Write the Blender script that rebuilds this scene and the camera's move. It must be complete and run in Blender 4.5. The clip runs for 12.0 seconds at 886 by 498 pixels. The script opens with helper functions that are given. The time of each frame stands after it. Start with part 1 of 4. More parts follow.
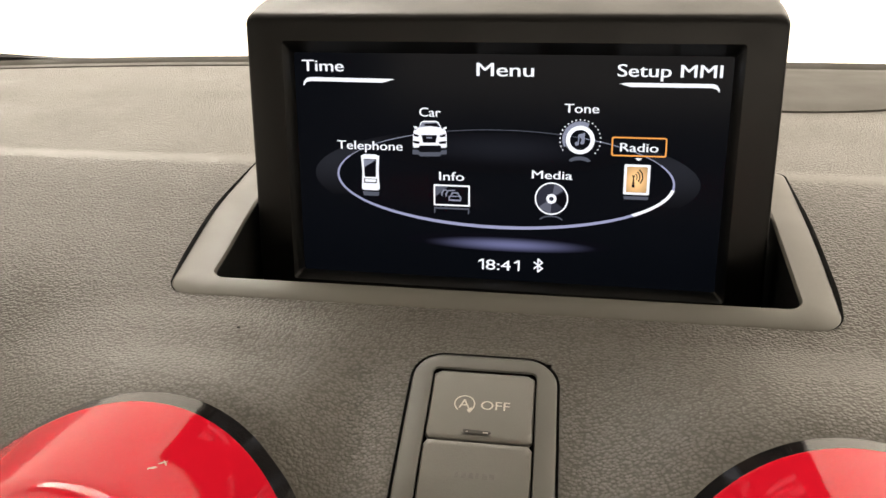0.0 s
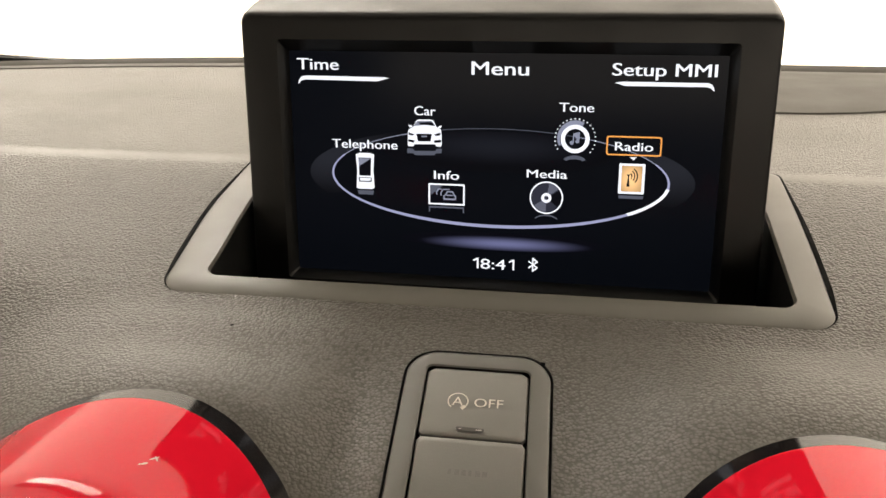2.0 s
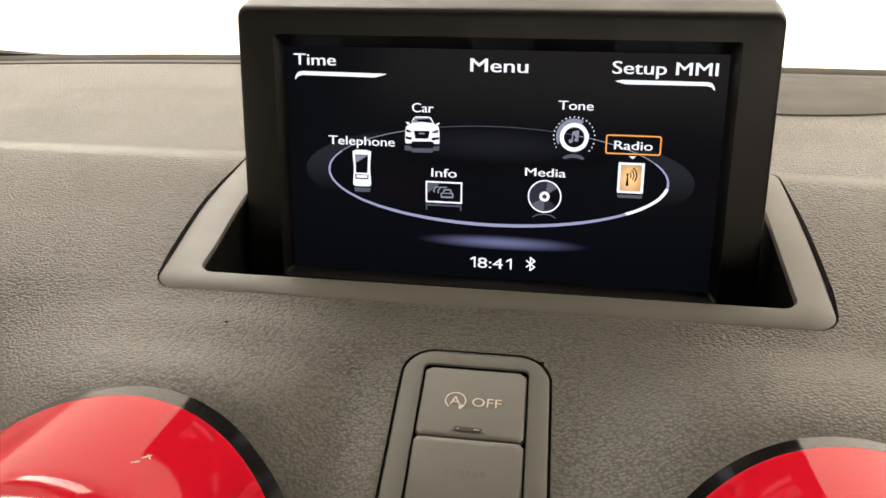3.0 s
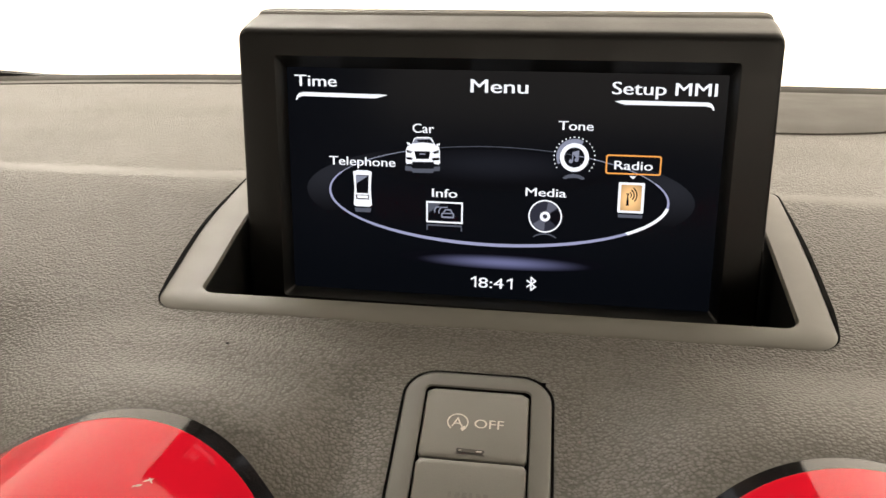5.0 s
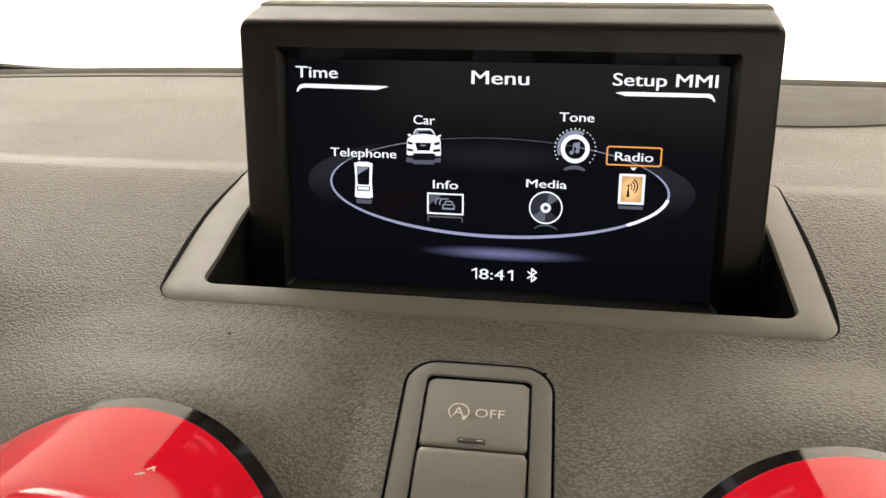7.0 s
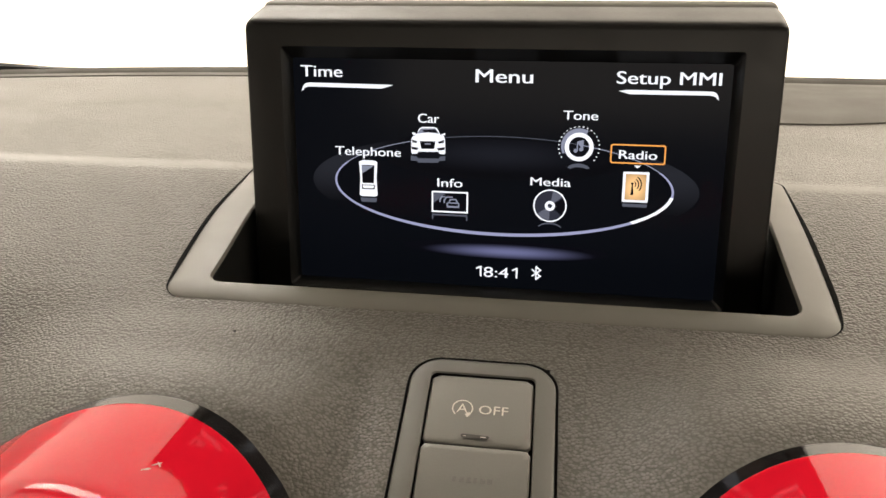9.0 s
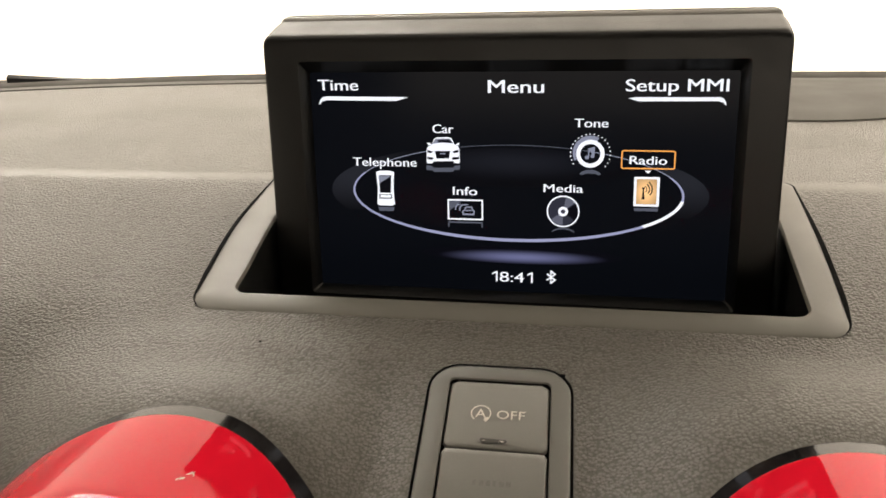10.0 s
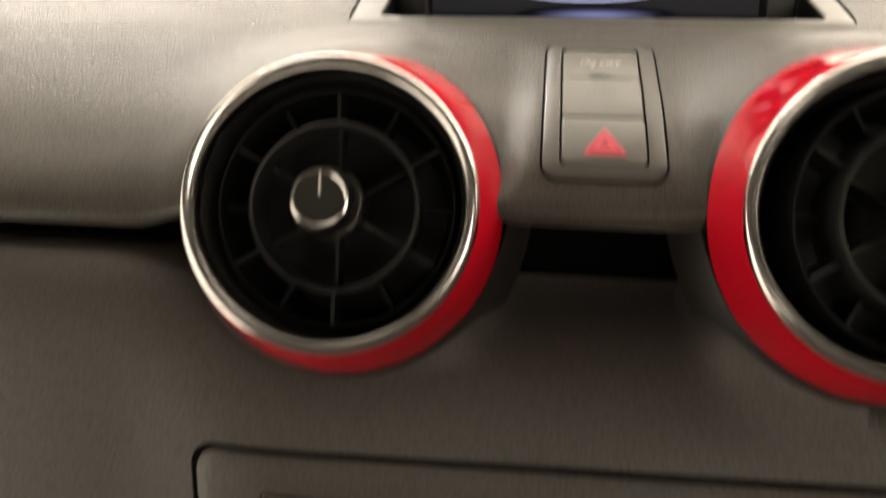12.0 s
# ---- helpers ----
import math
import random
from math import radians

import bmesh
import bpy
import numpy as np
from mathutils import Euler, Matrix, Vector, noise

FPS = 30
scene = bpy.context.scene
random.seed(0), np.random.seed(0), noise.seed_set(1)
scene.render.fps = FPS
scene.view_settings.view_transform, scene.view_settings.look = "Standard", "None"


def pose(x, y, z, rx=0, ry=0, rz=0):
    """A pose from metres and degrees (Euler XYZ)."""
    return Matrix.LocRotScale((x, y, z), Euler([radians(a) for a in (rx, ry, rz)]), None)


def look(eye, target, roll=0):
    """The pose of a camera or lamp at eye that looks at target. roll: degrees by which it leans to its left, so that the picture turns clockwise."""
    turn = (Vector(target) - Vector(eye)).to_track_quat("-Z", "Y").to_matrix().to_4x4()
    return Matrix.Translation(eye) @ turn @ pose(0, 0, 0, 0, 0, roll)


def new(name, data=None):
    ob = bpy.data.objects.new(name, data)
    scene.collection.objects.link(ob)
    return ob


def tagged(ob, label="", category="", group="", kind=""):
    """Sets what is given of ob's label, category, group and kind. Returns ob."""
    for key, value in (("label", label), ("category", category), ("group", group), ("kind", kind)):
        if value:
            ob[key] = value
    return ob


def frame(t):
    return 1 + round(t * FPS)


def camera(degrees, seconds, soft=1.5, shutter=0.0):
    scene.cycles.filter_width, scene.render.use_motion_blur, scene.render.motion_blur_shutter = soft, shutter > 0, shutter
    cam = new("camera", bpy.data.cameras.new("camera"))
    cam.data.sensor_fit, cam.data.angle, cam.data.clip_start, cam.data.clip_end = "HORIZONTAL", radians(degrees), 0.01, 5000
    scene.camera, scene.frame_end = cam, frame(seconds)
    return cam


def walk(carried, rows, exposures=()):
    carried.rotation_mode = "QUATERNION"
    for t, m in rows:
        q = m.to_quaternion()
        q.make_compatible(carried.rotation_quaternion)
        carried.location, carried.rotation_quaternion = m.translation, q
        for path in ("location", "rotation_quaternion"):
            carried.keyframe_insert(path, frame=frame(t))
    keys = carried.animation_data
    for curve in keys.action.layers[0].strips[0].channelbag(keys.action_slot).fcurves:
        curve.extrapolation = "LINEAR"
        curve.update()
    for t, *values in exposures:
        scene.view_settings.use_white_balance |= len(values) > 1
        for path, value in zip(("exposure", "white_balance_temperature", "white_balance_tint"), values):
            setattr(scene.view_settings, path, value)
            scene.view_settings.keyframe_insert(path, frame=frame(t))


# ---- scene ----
cam = camera(53.6, 12.0, shutter=0.65)
PATH = [
    (0, (0.027, 0.071, 1.16), (-0.352, 1.924, 0.508), -0.2),
    (0.5, (0.028, 0.071, 1.159), (-0.352, 1.927, 0.519), -0.1),
    (1, (0.027, 0.072, 1.158), (-0.351, 1.927, 0.516), -0.0),
    (1.5, (0.027, 0.072, 1.158), (-0.349, 1.928, 0.515), 0.0),
    (2, (0.028, 0.071, 1.158), (-0.346, 1.928, 0.516), 0.0),
    (2.5, (0.028, 0.072, 1.157), (-0.344, 1.929, 0.513), 0.1),
    (3, (0.026, 0.073, 1.156), (-0.331, 1.934, 0.518), 0.6),
    (5, (0.025, 0.073, 1.157), (-0.33, 1.947, 0.556), 0.5),
    (5.5, (0.026, 0.073, 1.157), (-0.334, 1.944, 0.549), 0.2),
    (6, (0.025, 0.073, 1.157), (-0.331, 1.944, 0.547), 0.3),
    (6.5, (0.025, 0.072, 1.156), (-0.333, 1.944, 0.55), 0.4),
    (7, (0.025, 0.072, 1.156), (-0.33, 1.943, 0.544), 0.5),
    (9, (0.026, 0.071, 1.156), (-0.344, 1.938, 0.542), 0.3),
    (9.5, (0.027, 0.07, 1.16), (-0.361, 1.931, 0.539), -0.2),
    (10, (0.028, 0.065, 1.163), (-0.383, 1.919, 0.535), -1.3),
    (10.5, (0.027, 0.055, 1.158), (-0.399, 1.903, 0.524), -1.8),
    (11, (0.034, 0.042, 1.162), (-0.379, 1.903, 0.556), -1.1),
    (11.2, (0.029, 0.025, 1.151), (-0.374, 1.902, 0.59), -0.8),
    (11.4, (0.017, 0.002, 1.131), (-0.371, 1.886, 0.584), -0.0),
    (11.5, (0.012, -0.007, 1.122), (-0.372, 1.876, 0.567), 0.2),
    (11.6, (0.01, -0.018, 1.112), (-0.383, 1.862, 0.554), 0.0),
    (11.8, (0.005, -0.04, 1.098), (-0.374, 1.834, 0.511), 0.1),
    (12, (0.004, -0.056, 1.082), (-0.368, 1.811, 0.468), 0.2),
]
# the dash axis: a small turn and tilt of the whole path about the display surround
GAUGE = pose(0, 0.31, 1.06, -4.0, 0, -2.0) @ Matrix.Translation((0.004, -0.31, -1.06))
walk(cam, [(t, GAUGE @ look(eye, target, roll)) for t, eye, target, roll in PATH], [(0, 0.11), (9.0, 0.11), (10.5, 0.0), (11.0, 0.03), (11.5, 0.08), (12.0, 0.60)])

# ---------------------------------------------------------------- light
world = bpy.data.worlds.new("showroom_light")
scene.world = world
world.use_nodes = True
wn = world.node_tree
wn.nodes["Background"].inputs["Color"].default_value = (1.0, 0.865, 0.70, 1)
# backdrop strength is set higher ahead of the car; no source is modelled
w_tc = wn.nodes.new("ShaderNodeTexCoord")
w_xyz = wn.nodes.new("ShaderNodeSeparateXYZ")
w_map = wn.nodes.new("ShaderNodeMapRange")
w_map.inputs["From Min"].default_value, w_map.inputs["From Max"].default_value = -0.8, 0.8
w_map.inputs["To Min"].default_value, w_map.inputs["To Max"].default_value = 2.6, 3.65
wn.links.new(w_tc.outputs["Generated"], w_xyz.inputs[0])
wn.links.new(w_xyz.outputs["Y"], w_map.inputs["Value"])
# and dims towards the ceiling
w_top = wn.nodes.new("ShaderNodeMapRange")
w_top.interpolation_type = "SMOOTHSTEP"
w_top.inputs["From Min"].default_value, w_top.inputs["From Max"].default_value = 0.80, 0.975
w_top.inputs["To Min"].default_value, w_top.inputs["To Max"].default_value = 1.0, 0.12
w_mul = wn.nodes.new("ShaderNodeMath")
w_mul.operation = "MULTIPLY"
wn.links.new(w_xyz.outputs["Z"], w_top.inputs["Value"])
wn.links.new(w_map.outputs["Result"], w_mul.inputs[0])
wn.links.new(w_top.outputs["Result"], w_mul.inputs[1])
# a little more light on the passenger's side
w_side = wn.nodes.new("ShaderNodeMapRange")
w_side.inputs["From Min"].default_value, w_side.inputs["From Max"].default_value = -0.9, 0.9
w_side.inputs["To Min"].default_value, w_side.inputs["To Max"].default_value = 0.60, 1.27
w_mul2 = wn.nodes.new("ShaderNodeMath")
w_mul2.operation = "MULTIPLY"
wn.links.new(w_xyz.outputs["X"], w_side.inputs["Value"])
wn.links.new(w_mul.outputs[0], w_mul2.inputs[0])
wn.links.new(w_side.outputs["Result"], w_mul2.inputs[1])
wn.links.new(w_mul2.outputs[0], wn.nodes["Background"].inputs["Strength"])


# ---------------------------------------------------------------- materials
def node(nt, kind, **values):
    n = nt.nodes.new(kind)
    for key, value in values.items():
        n.inputs[key].default_value = value
    return n


def material(name, colour, rough=0.5, metal=0.0, spec=0.5, coat=0.0, vary=0.12, vary_scale=40.0, grain=None, fine=0.05, fine_scale=2500.0, calm=0.0):
    """A procedural surface: two scales of colour variation, optional leather grain (cell size in m, depth) and a fine relief."""
    m = bpy.data.materials.new(name)
    m.use_nodes = True
    nt = m.node_tree
    link = nt.links.new
    b = nt.nodes["Principled BSDF"]
    b.inputs["Metallic"].default_value = metal
    b.inputs["Specular IOR Level"].default_value = spec
    b.inputs["Coat Weight"].default_value = coat
    b.inputs["Coat Roughness"].default_value = 0.03
    tc = nt.nodes.new("ShaderNodeTexCoord")
    big = node(nt, "ShaderNodeTexNoise", Scale=vary_scale, Detail=4.0)
    link(tc.outputs["Object"], big.inputs["Vector"])
    small = node(nt, "ShaderNodeTexNoise", Scale=fine_scale, Detail=2.0)
    link(tc.outputs["Object"], small.inputs["Vector"])
    mix = nt.nodes.new("ShaderNodeMath")
    mix.operation = "ADD"
    link(big.outputs["Fac"], mix.inputs[0])
    link(small.outputs["Fac"], mix.inputs[1])
    ramp = nt.nodes.new("ShaderNodeMapRange")
    ramp.inputs["From Min"].default_value, ramp.inputs["From Max"].default_value = 0.6, 1.4
    ramp.inputs["To Min"].default_value, ramp.inputs["To Max"].default_value = 1 - vary, 1 + vary
    link(mix.outputs[0], ramp.inputs["Value"])
    tint = nt.nodes.new("ShaderNodeMix")
    tint.data_type, tint.blend_type = "RGBA", "MULTIPLY"
    tint.inputs["Factor"].default_value = 1.0
    tint.inputs["A"].default_value = (*colour, 1)
    link(ramp.outputs["Result"], tint.inputs["B"])
    link(tint.outputs["Result"], b.inputs["Base Color"])
    rr = nt.nodes.new("ShaderNodeMapRange")
    rr.inputs["From Min"].default_value, rr.inputs["From Max"].default_value = 0.3, 0.7
    rr.inputs["To Min"].default_value, rr.inputs["To Max"].default_value = rough * 0.88, min(1.0, rough * 1.12)
    link(big.outputs["Fac"], rr.inputs["Value"])
    link(rr.outputs["Result"], b.inputs["Roughness"])
    bump = node(nt, "ShaderNodeBump", Strength=fine, Distance=0.0002)
    link(small.outputs["Fac"], bump.inputs["Height"])
    last = bump
    if grain:
        # leather pebbles: rounded cells of uneven size, drawn a little out of shape
        cell, depth = grain
        warp = node(nt, "ShaderNodeTexNoise", Scale=0.45 / cell, Detail=2.0)
        link(tc.outputs["Object"], warp.inputs["Vector"])
        mixv = nt.nodes.new("ShaderNodeMix")
        mixv.data_type, mixv.blend_type = "RGBA", "LINEAR_LIGHT"
        mixv.inputs["Factor"].default_value = cell * 0.5
        link(tc.outputs["Object"], mixv.inputs["A"])
        link(warp.outputs["Color"], mixv.inputs["B"])
        vor = node(nt, "ShaderNodeTexVoronoi", Scale=1.0 / cell)
        vor.feature = "F1"
        vor.inputs["Randomness"].default_value = 0.85
        link(mixv.outputs["Result"], vor.inputs["Vector"])
        dome = nt.nodes.new("ShaderNodeMath")
        dome.operation = "POWER"
        dome.inputs[1].default_value = 1.7
        link(vor.outputs["Distance"], dome.inputs[0])
        edge = nt.nodes.new("ShaderNodeMapRange")
        edge.inputs["From Min"].default_value, edge.inputs["From Max"].default_value = 0.56, 0.0
        link(dome.outputs[0], edge.inputs["Value"])
        lump = node(nt, "ShaderNodeTexNoise", Scale=0.35 / cell, Detail=3.0)
        link(tc.outputs["Object"], lump.inputs["Vector"])
        add = nt.nodes.new("ShaderNodeMath")
        add.operation = "MULTIPLY_ADD"
        add.inputs[1].default_value = 0.25
        link(lump.outputs["Fac"], add.inputs[0])
        link(edge.outputs["Result"], add.inputs[2])
        # worn tops shine a little more than the valleys
        gloss = nt.nodes.new("ShaderNodeMapRange")
        gloss.inputs["To Min"].default_value, gloss.inputs["To Max"].default_value = spec * 0.5, spec * 1.1
        link(edge.outputs["Result"], gloss.inputs["Value"])
        link(gloss.outputs["Result"], b.inputs["Specular IOR Level"])
        # grain valleys darkened in the base colour, as shade in the creases
        valley_shade = nt.nodes.new("ShaderNodeMapRange")
        valley_shade.inputs["To Min"].default_value, valley_shade.inputs["To Max"].default_value = (0.84, 1.05) if calm else (0.93, 1.02)
        link(edge.outputs["Result"], valley_shade.inputs["Value"])
        tint2 = nt.nodes.new("ShaderNodeMix")
        tint2.data_type, tint2.blend_type = "RGBA", "MULTIPLY"
        tint2.inputs["Factor"].default_value = 1.0
        link(tint.outputs["Result"], tint2.inputs["A"])
        link(valley_shade.outputs["Result"], tint2.inputs["B"])
        link(tint2.outputs["Result"], b.inputs["Base Color"])
        gb = node(nt, "ShaderNodeBump", Strength=1.0, Distance=depth)
        link(add.outputs[0], gb.inputs["Height"])
        link(bump.outputs["Normal"], gb.inputs["Normal"])
        last = gb
        if calm:
            # the skin is drawn smooth along a crease at this depth
            sx = nt.nodes.new("ShaderNodeSeparateXYZ")
            link(tc.outputs["Object"], sx.inputs[0])
            cm = nt.nodes.new("ShaderNodeMapRange")
            cm.interpolation_type = "SMOOTHSTEP"
            cm.inputs["From Min"].default_value, cm.inputs["From Max"].default_value = 0.002, 0.009
            cm.inputs["To Min"].default_value, cm.inputs["To Max"].default_value = 0.1, 1.0
            off = nt.nodes.new("ShaderNodeMath")
            off.operation = "SUBTRACT"
            off.inputs[1].default_value = calm
            ab = nt.nodes.new("ShaderNodeMath")
            ab.operation = "ABSOLUTE"
            link(sx.outputs["Y"], off.inputs[0])
            link(off.outputs[0], ab.inputs[0])
            link(ab.outputs[0], cm.inputs["Value"])
            link(cm.outputs["Result"], gb.inputs["Strength"])
            # the pebbling is embossed deeper towards the windscreen
            deep = nt.nodes.new("ShaderNodeMapRange")
            deep.inputs["From Min"].default_value, deep.inputs["From Max"].default_value = 0.230, 0.330
            deep.inputs["To Min"].default_value, deep.inputs["To Max"].default_value = depth * 0.17, depth * 1.3
            link(sx.outputs["Y"], deep.inputs["Value"])
            link(deep.outputs["Result"], gb.inputs["Distance"])
    link(last.outputs["Normal"], b.inputs["Normal"])
    return m


def glowing(name, colour, strength):
    m = bpy.data.materials.new(name)
    m.use_nodes = True
    b = m.node_tree.nodes["Principled BSDF"]
    b.inputs["Base Color"].default_value = (0.006, 0.006, 0.009, 1)
    b.inputs["Roughness"].default_value = 0.5
    b.inputs["Specular IOR Level"].default_value = 0.0
    b.inputs["Emission Color"].default_value = (*colour, 1)
    b.inputs["Emission Strength"].default_value = strength
    return m


M_PAD = material("grained_dash_skin", (0.070, 0.0642, 0.0532), rough=0.42, spec=0.53, vary=0.06, vary_scale=18, grain=(0.00094, 0.00026), calm=0.404)
p_ = M_PAD.node_tree.nodes["Principled BSDF"].inputs
p_["Sheen Weight"].default_value, p_["Sheen Roughness"].default_value = 0.14, 0.42
M_LOWER = material("fine_grained_plastic", (0.081, 0.0735, 0.0665), rough=0.48, vary=0.07, vary_scale=25, grain=(0.0012, 0.00003))
M_SATIN = material("satin_grey_trim", (0.080, 0.0757, 0.0626), rough=0.42, spec=0.46, vary=0.05, vary_scale=60, fine=0.02)
M_BUTTON = material("matte_button_plastic", (0.120, 0.118, 0.104), rough=0.34, spec=0.75, vary=0.06, vary_scale=80, fine=0.12)
M_FRAME = material("satin_panel_frame", (0.080, 0.0785, 0.069), rough=0.38, spec=0.55, vary=0.06, vary_scale=80, fine=0.05)
M_HOUSING = material("dark_housing_plastic", (0.0065, 0.0064, 0.0060), rough=0.36, spec=0.38, vary=0.08, vary_scale=60, fine=0.15)
M_REAR = material("rear_shell_plastic", (0.11, 0.104, 0.092), rough=0.45, vary=0.06, vary_scale=60)
M_BLACK = material("deep_black_plastic", (0.014, 0.0136, 0.013), rough=0.5, spec=0.3, vary=0.1)
M_GLOSS = material("gloss_black_plastic", (0.006, 0.0055, 0.0055), rough=0.10, spec=0.4, vary=0.1)
M_VANE = material("vent_vane_black", (0.016, 0.016, 0.0155), rough=0.42, spec=0.28, vary=0.1)
M_RING = material("vent_ring_black", (0.030, 0.030, 0.029), rough=0.42, spec=0.4, vary=0.1)
M_RED = material("gloss_red_paint", (0.48, 0.0060, 0.0180), rough=0.05, spec=0.18, coat=0.0, vary=0.03, vary_scale=30, fine=0.0)
M_CHROME = material("satin_chrome", (0.74, 0.72, 0.69), rough=0.17, metal=1.0, vary=0.03, fine=0.04)
M_GLASSY = material("dark_screen_glass", (0.004, 0.0045, 0.007), rough=0.14, spec=0.07, vary=0.1, fine=0.02)
# near-black for joints and the speck, and for gaps painted as shade
M_NEAR_BLACK = material("near_black", (0.003, 0.003, 0.003), rough=0.8, spec=0.03, vary=0.1)
M_PRINT_GLINT = material("pale_print_and_glint", (0.62, 0.59, 0.52), rough=0.5, vary=0.08)
M_LENS = material("smoked_lamp_lens", (0.075, 0.072, 0.064), rough=0.25, vary=0.1)
M_HAZARD = material("translucent_red_print", (0.78, 0.075, 0.12), rough=0.4, vary=0.1, vary_scale=200)
M_HAZARD_IN = material("dark_red_print", (0.42, 0.035, 0.06), rough=0.4, vary=0.1)
M_SMOOTH = material("smooth_dark_plastic", (0.050, 0.047, 0.040), rough=0.65, spec=0.28, vary=0.08, vary_scale=30)
M_LINER = material("grey_roof_cloth", (0.13, 0.125, 0.115), rough=0.9, spec=0.1, vary=0.05, grain=(0.003, 0.0002))
M_CABIN = material("dark_cabin_cloth", (0.13, 0.124, 0.115), rough=0.85, spec=0.1, vary=0.1, grain=(0.003, 0.0002))
M_POCKET = material("dark_pocket_plastic", (0.012, 0.012, 0.011), rough=0.6, spec=0.2, vary=0.1)
M_WORN = material("worn_grey_print", (0.108, 0.106, 0.094), rough=0.42, vary=0.2, vary_scale=900)
M_SEAL = material("matte_dark_seal", (0.045, 0.042, 0.036), rough=0.8, spec=0.15, vary=0.08)
M_RUBBER = material("black_rubber", (0.014, 0.014, 0.014), rough=0.6, vary=0.1)
M_DUST = material("pale_dust", (0.50, 0.33, 0.31), rough=0.9, vary=0.1)
M_FLANGE = material("dark_grey_flange", (0.022, 0.0205, 0.018), rough=0.5, vary=0.06)
M_NOZZLE = material("nozzle_black", (0.0080, 0.0080, 0.0076), rough=0.5, spec=0.18, vary=0.1)
M_CAP = material("grey_knob_cap", (0.032, 0.030, 0.026), rough=0.35, vary=0.05)
M_MARK = material("white_marker", (0.75, 0.73, 0.68), rough=0.4, vary=0.03)
g_ = M_GLASSY.node_tree.nodes["Principled BSDF"].inputs
g_["Emission Color"].default_value, g_["Emission Strength"].default_value = (0.5, 0.64, 1.0, 1), 0.0040
UI_WHITE = glowing("screen_white", (0.92, 0.94, 1.0), 1.05)
UI_DIM = glowing("screen_grey", (0.60, 0.65, 0.85), 0.16)
UI_RING = glowing("screen_lavender", (0.58, 0.60, 0.92), 0.60)
UI_ORANGE = glowing("screen_orange", (1.0, 0.42, 0.10), 0.95)
UI_FLANK = glowing("screen_pale", (0.62, 0.66, 0.88), 0.42)
UI_DISC = glowing("screen_dusk", (0.40, 0.42, 0.62), 0.07)
UI_SHEEN = glowing("screen_dim_silver", (0.45, 0.47, 0.62), 0.26)
UI_DARK = glowing("screen_black", (0.02, 0.02, 0.03), 0.15)
UI_SILVER = glowing("screen_silver", (0.42, 0.45, 0.58), 0.55)

M_TUBE = glowing("lamp_tube", (1.0, 0.93, 0.82), 22.0)

M_GLASS = bpy.data.materials.new("clear_glass")
M_GLASS.use_nodes = True
gb_ = M_GLASS.node_tree.nodes["Principled BSDF"]
gb_.inputs["Transmission Weight"].default_value = 1.0
gb_.inputs["Roughness"].default_value = 0.0
gb_.inputs["IOR"].default_value = 1.01


# ---------------------------------------------------------------- mesh helpers
def finish(bm, name, mat, smooth=True):
    bmesh.ops.recalc_face_normals(bm, faces=bm.faces)
    me = bpy.data.meshes.new(name)
    bm.to_mesh(me)
    bm.free()
    me.materials.append(mat)
    if smooth:
        me.shade_smooth()
        me.set_sharp_from_angle(angle=radians(38))
    return me


def part(name, bm, mat, parent, label="", smooth=True, at=None):
    ob = new(name, finish(bm, name, mat, smooth))
    ob.parent = parent
    if at is not None:
        ob.matrix_basis = at
    if label:
        tagged(ob, label)
    return ob


def thing(name, label, category, at=None, group="", kind=""):
    ob = new(name)
    ob.empty_display_size = 0.02
    if at is not None:
        ob.matrix_basis = at
    return tagged(ob, label, category, group, kind)


def smoothstep(a, b, x):
    t = min(1.0, max(0.0, (x - a) / (b - a)))
    return t * t * (3 - 2 * t)


def rounded(w, h, r, n=6, cx=0.0, cy=0.0):
    """Outline of a rounded rectangle, counter-clockwise; r: one radius or four (bottom right, top right, top left, bottom left)."""
    rs = (r,) * 4 if isinstance(r, (int, float)) else r
    pts = []
    for (sx, sy, a0), q in zip(((1, -1, -90), (1, 1, 0), (-1, 1, 90), (-1, -1, 180)), rs):
        for k in range(n + 1):
            a = radians(a0 + 90 * k / n)
            pts.append((cx + sx * (w / 2 - q) + q * math.cos(a), cy + sy * (h / 2 - q) + q * math.sin(a)))
    return pts


def loops_bm(loops, close=(False, False), bm=None, ring=True):
    """Skin over a list of equally long point loops; close: cap the first or the last."""
    bm = bm or bmesh.new()
    rows = [[bm.verts.new(p) for p in loop] for loop in loops]
    n = len(rows[0])
    for a, b in zip(rows, rows[1:]):
        for k in range(n if ring else n - 1):
            bm.faces.new((a[k], a[(k + 1) % n], b[(k + 1) % n], b[k]))
    if close[0]:
        bm.faces.new(rows[0][::-1])
    if close[1]:
        bm.faces.new(rows[-1])
    return bm


def revolve(profile, segs=112, shear=0.0):
    """A turned shape: profile of (radius, depth); the axis is local z, the depth runs backwards along -z."""
    bm = bmesh.new()
    rows = []
    for r, d in profile:
        if r < 1e-6:
            rows.append([bm.verts.new((0, 0, -d))])
        else:
            rows.append([bm.verts.new((shear * d + r * math.cos(2 * math.pi * k / segs), r * math.sin(2 * math.pi * k / segs), -d)) for k in range(segs)])
    for a, b in zip(rows, rows[1:]):
        for k in range(segs):
            j = (k + 1) % segs
            if len(a) == 1:
                bm.faces.new((a[0], b[j], b[k]))
            elif len(b) == 1:
                bm.faces.new((a[k], a[j], b[0]))
            else:
                bm.faces.new((a[k], a[j], b[j], b[k]))
    return bm


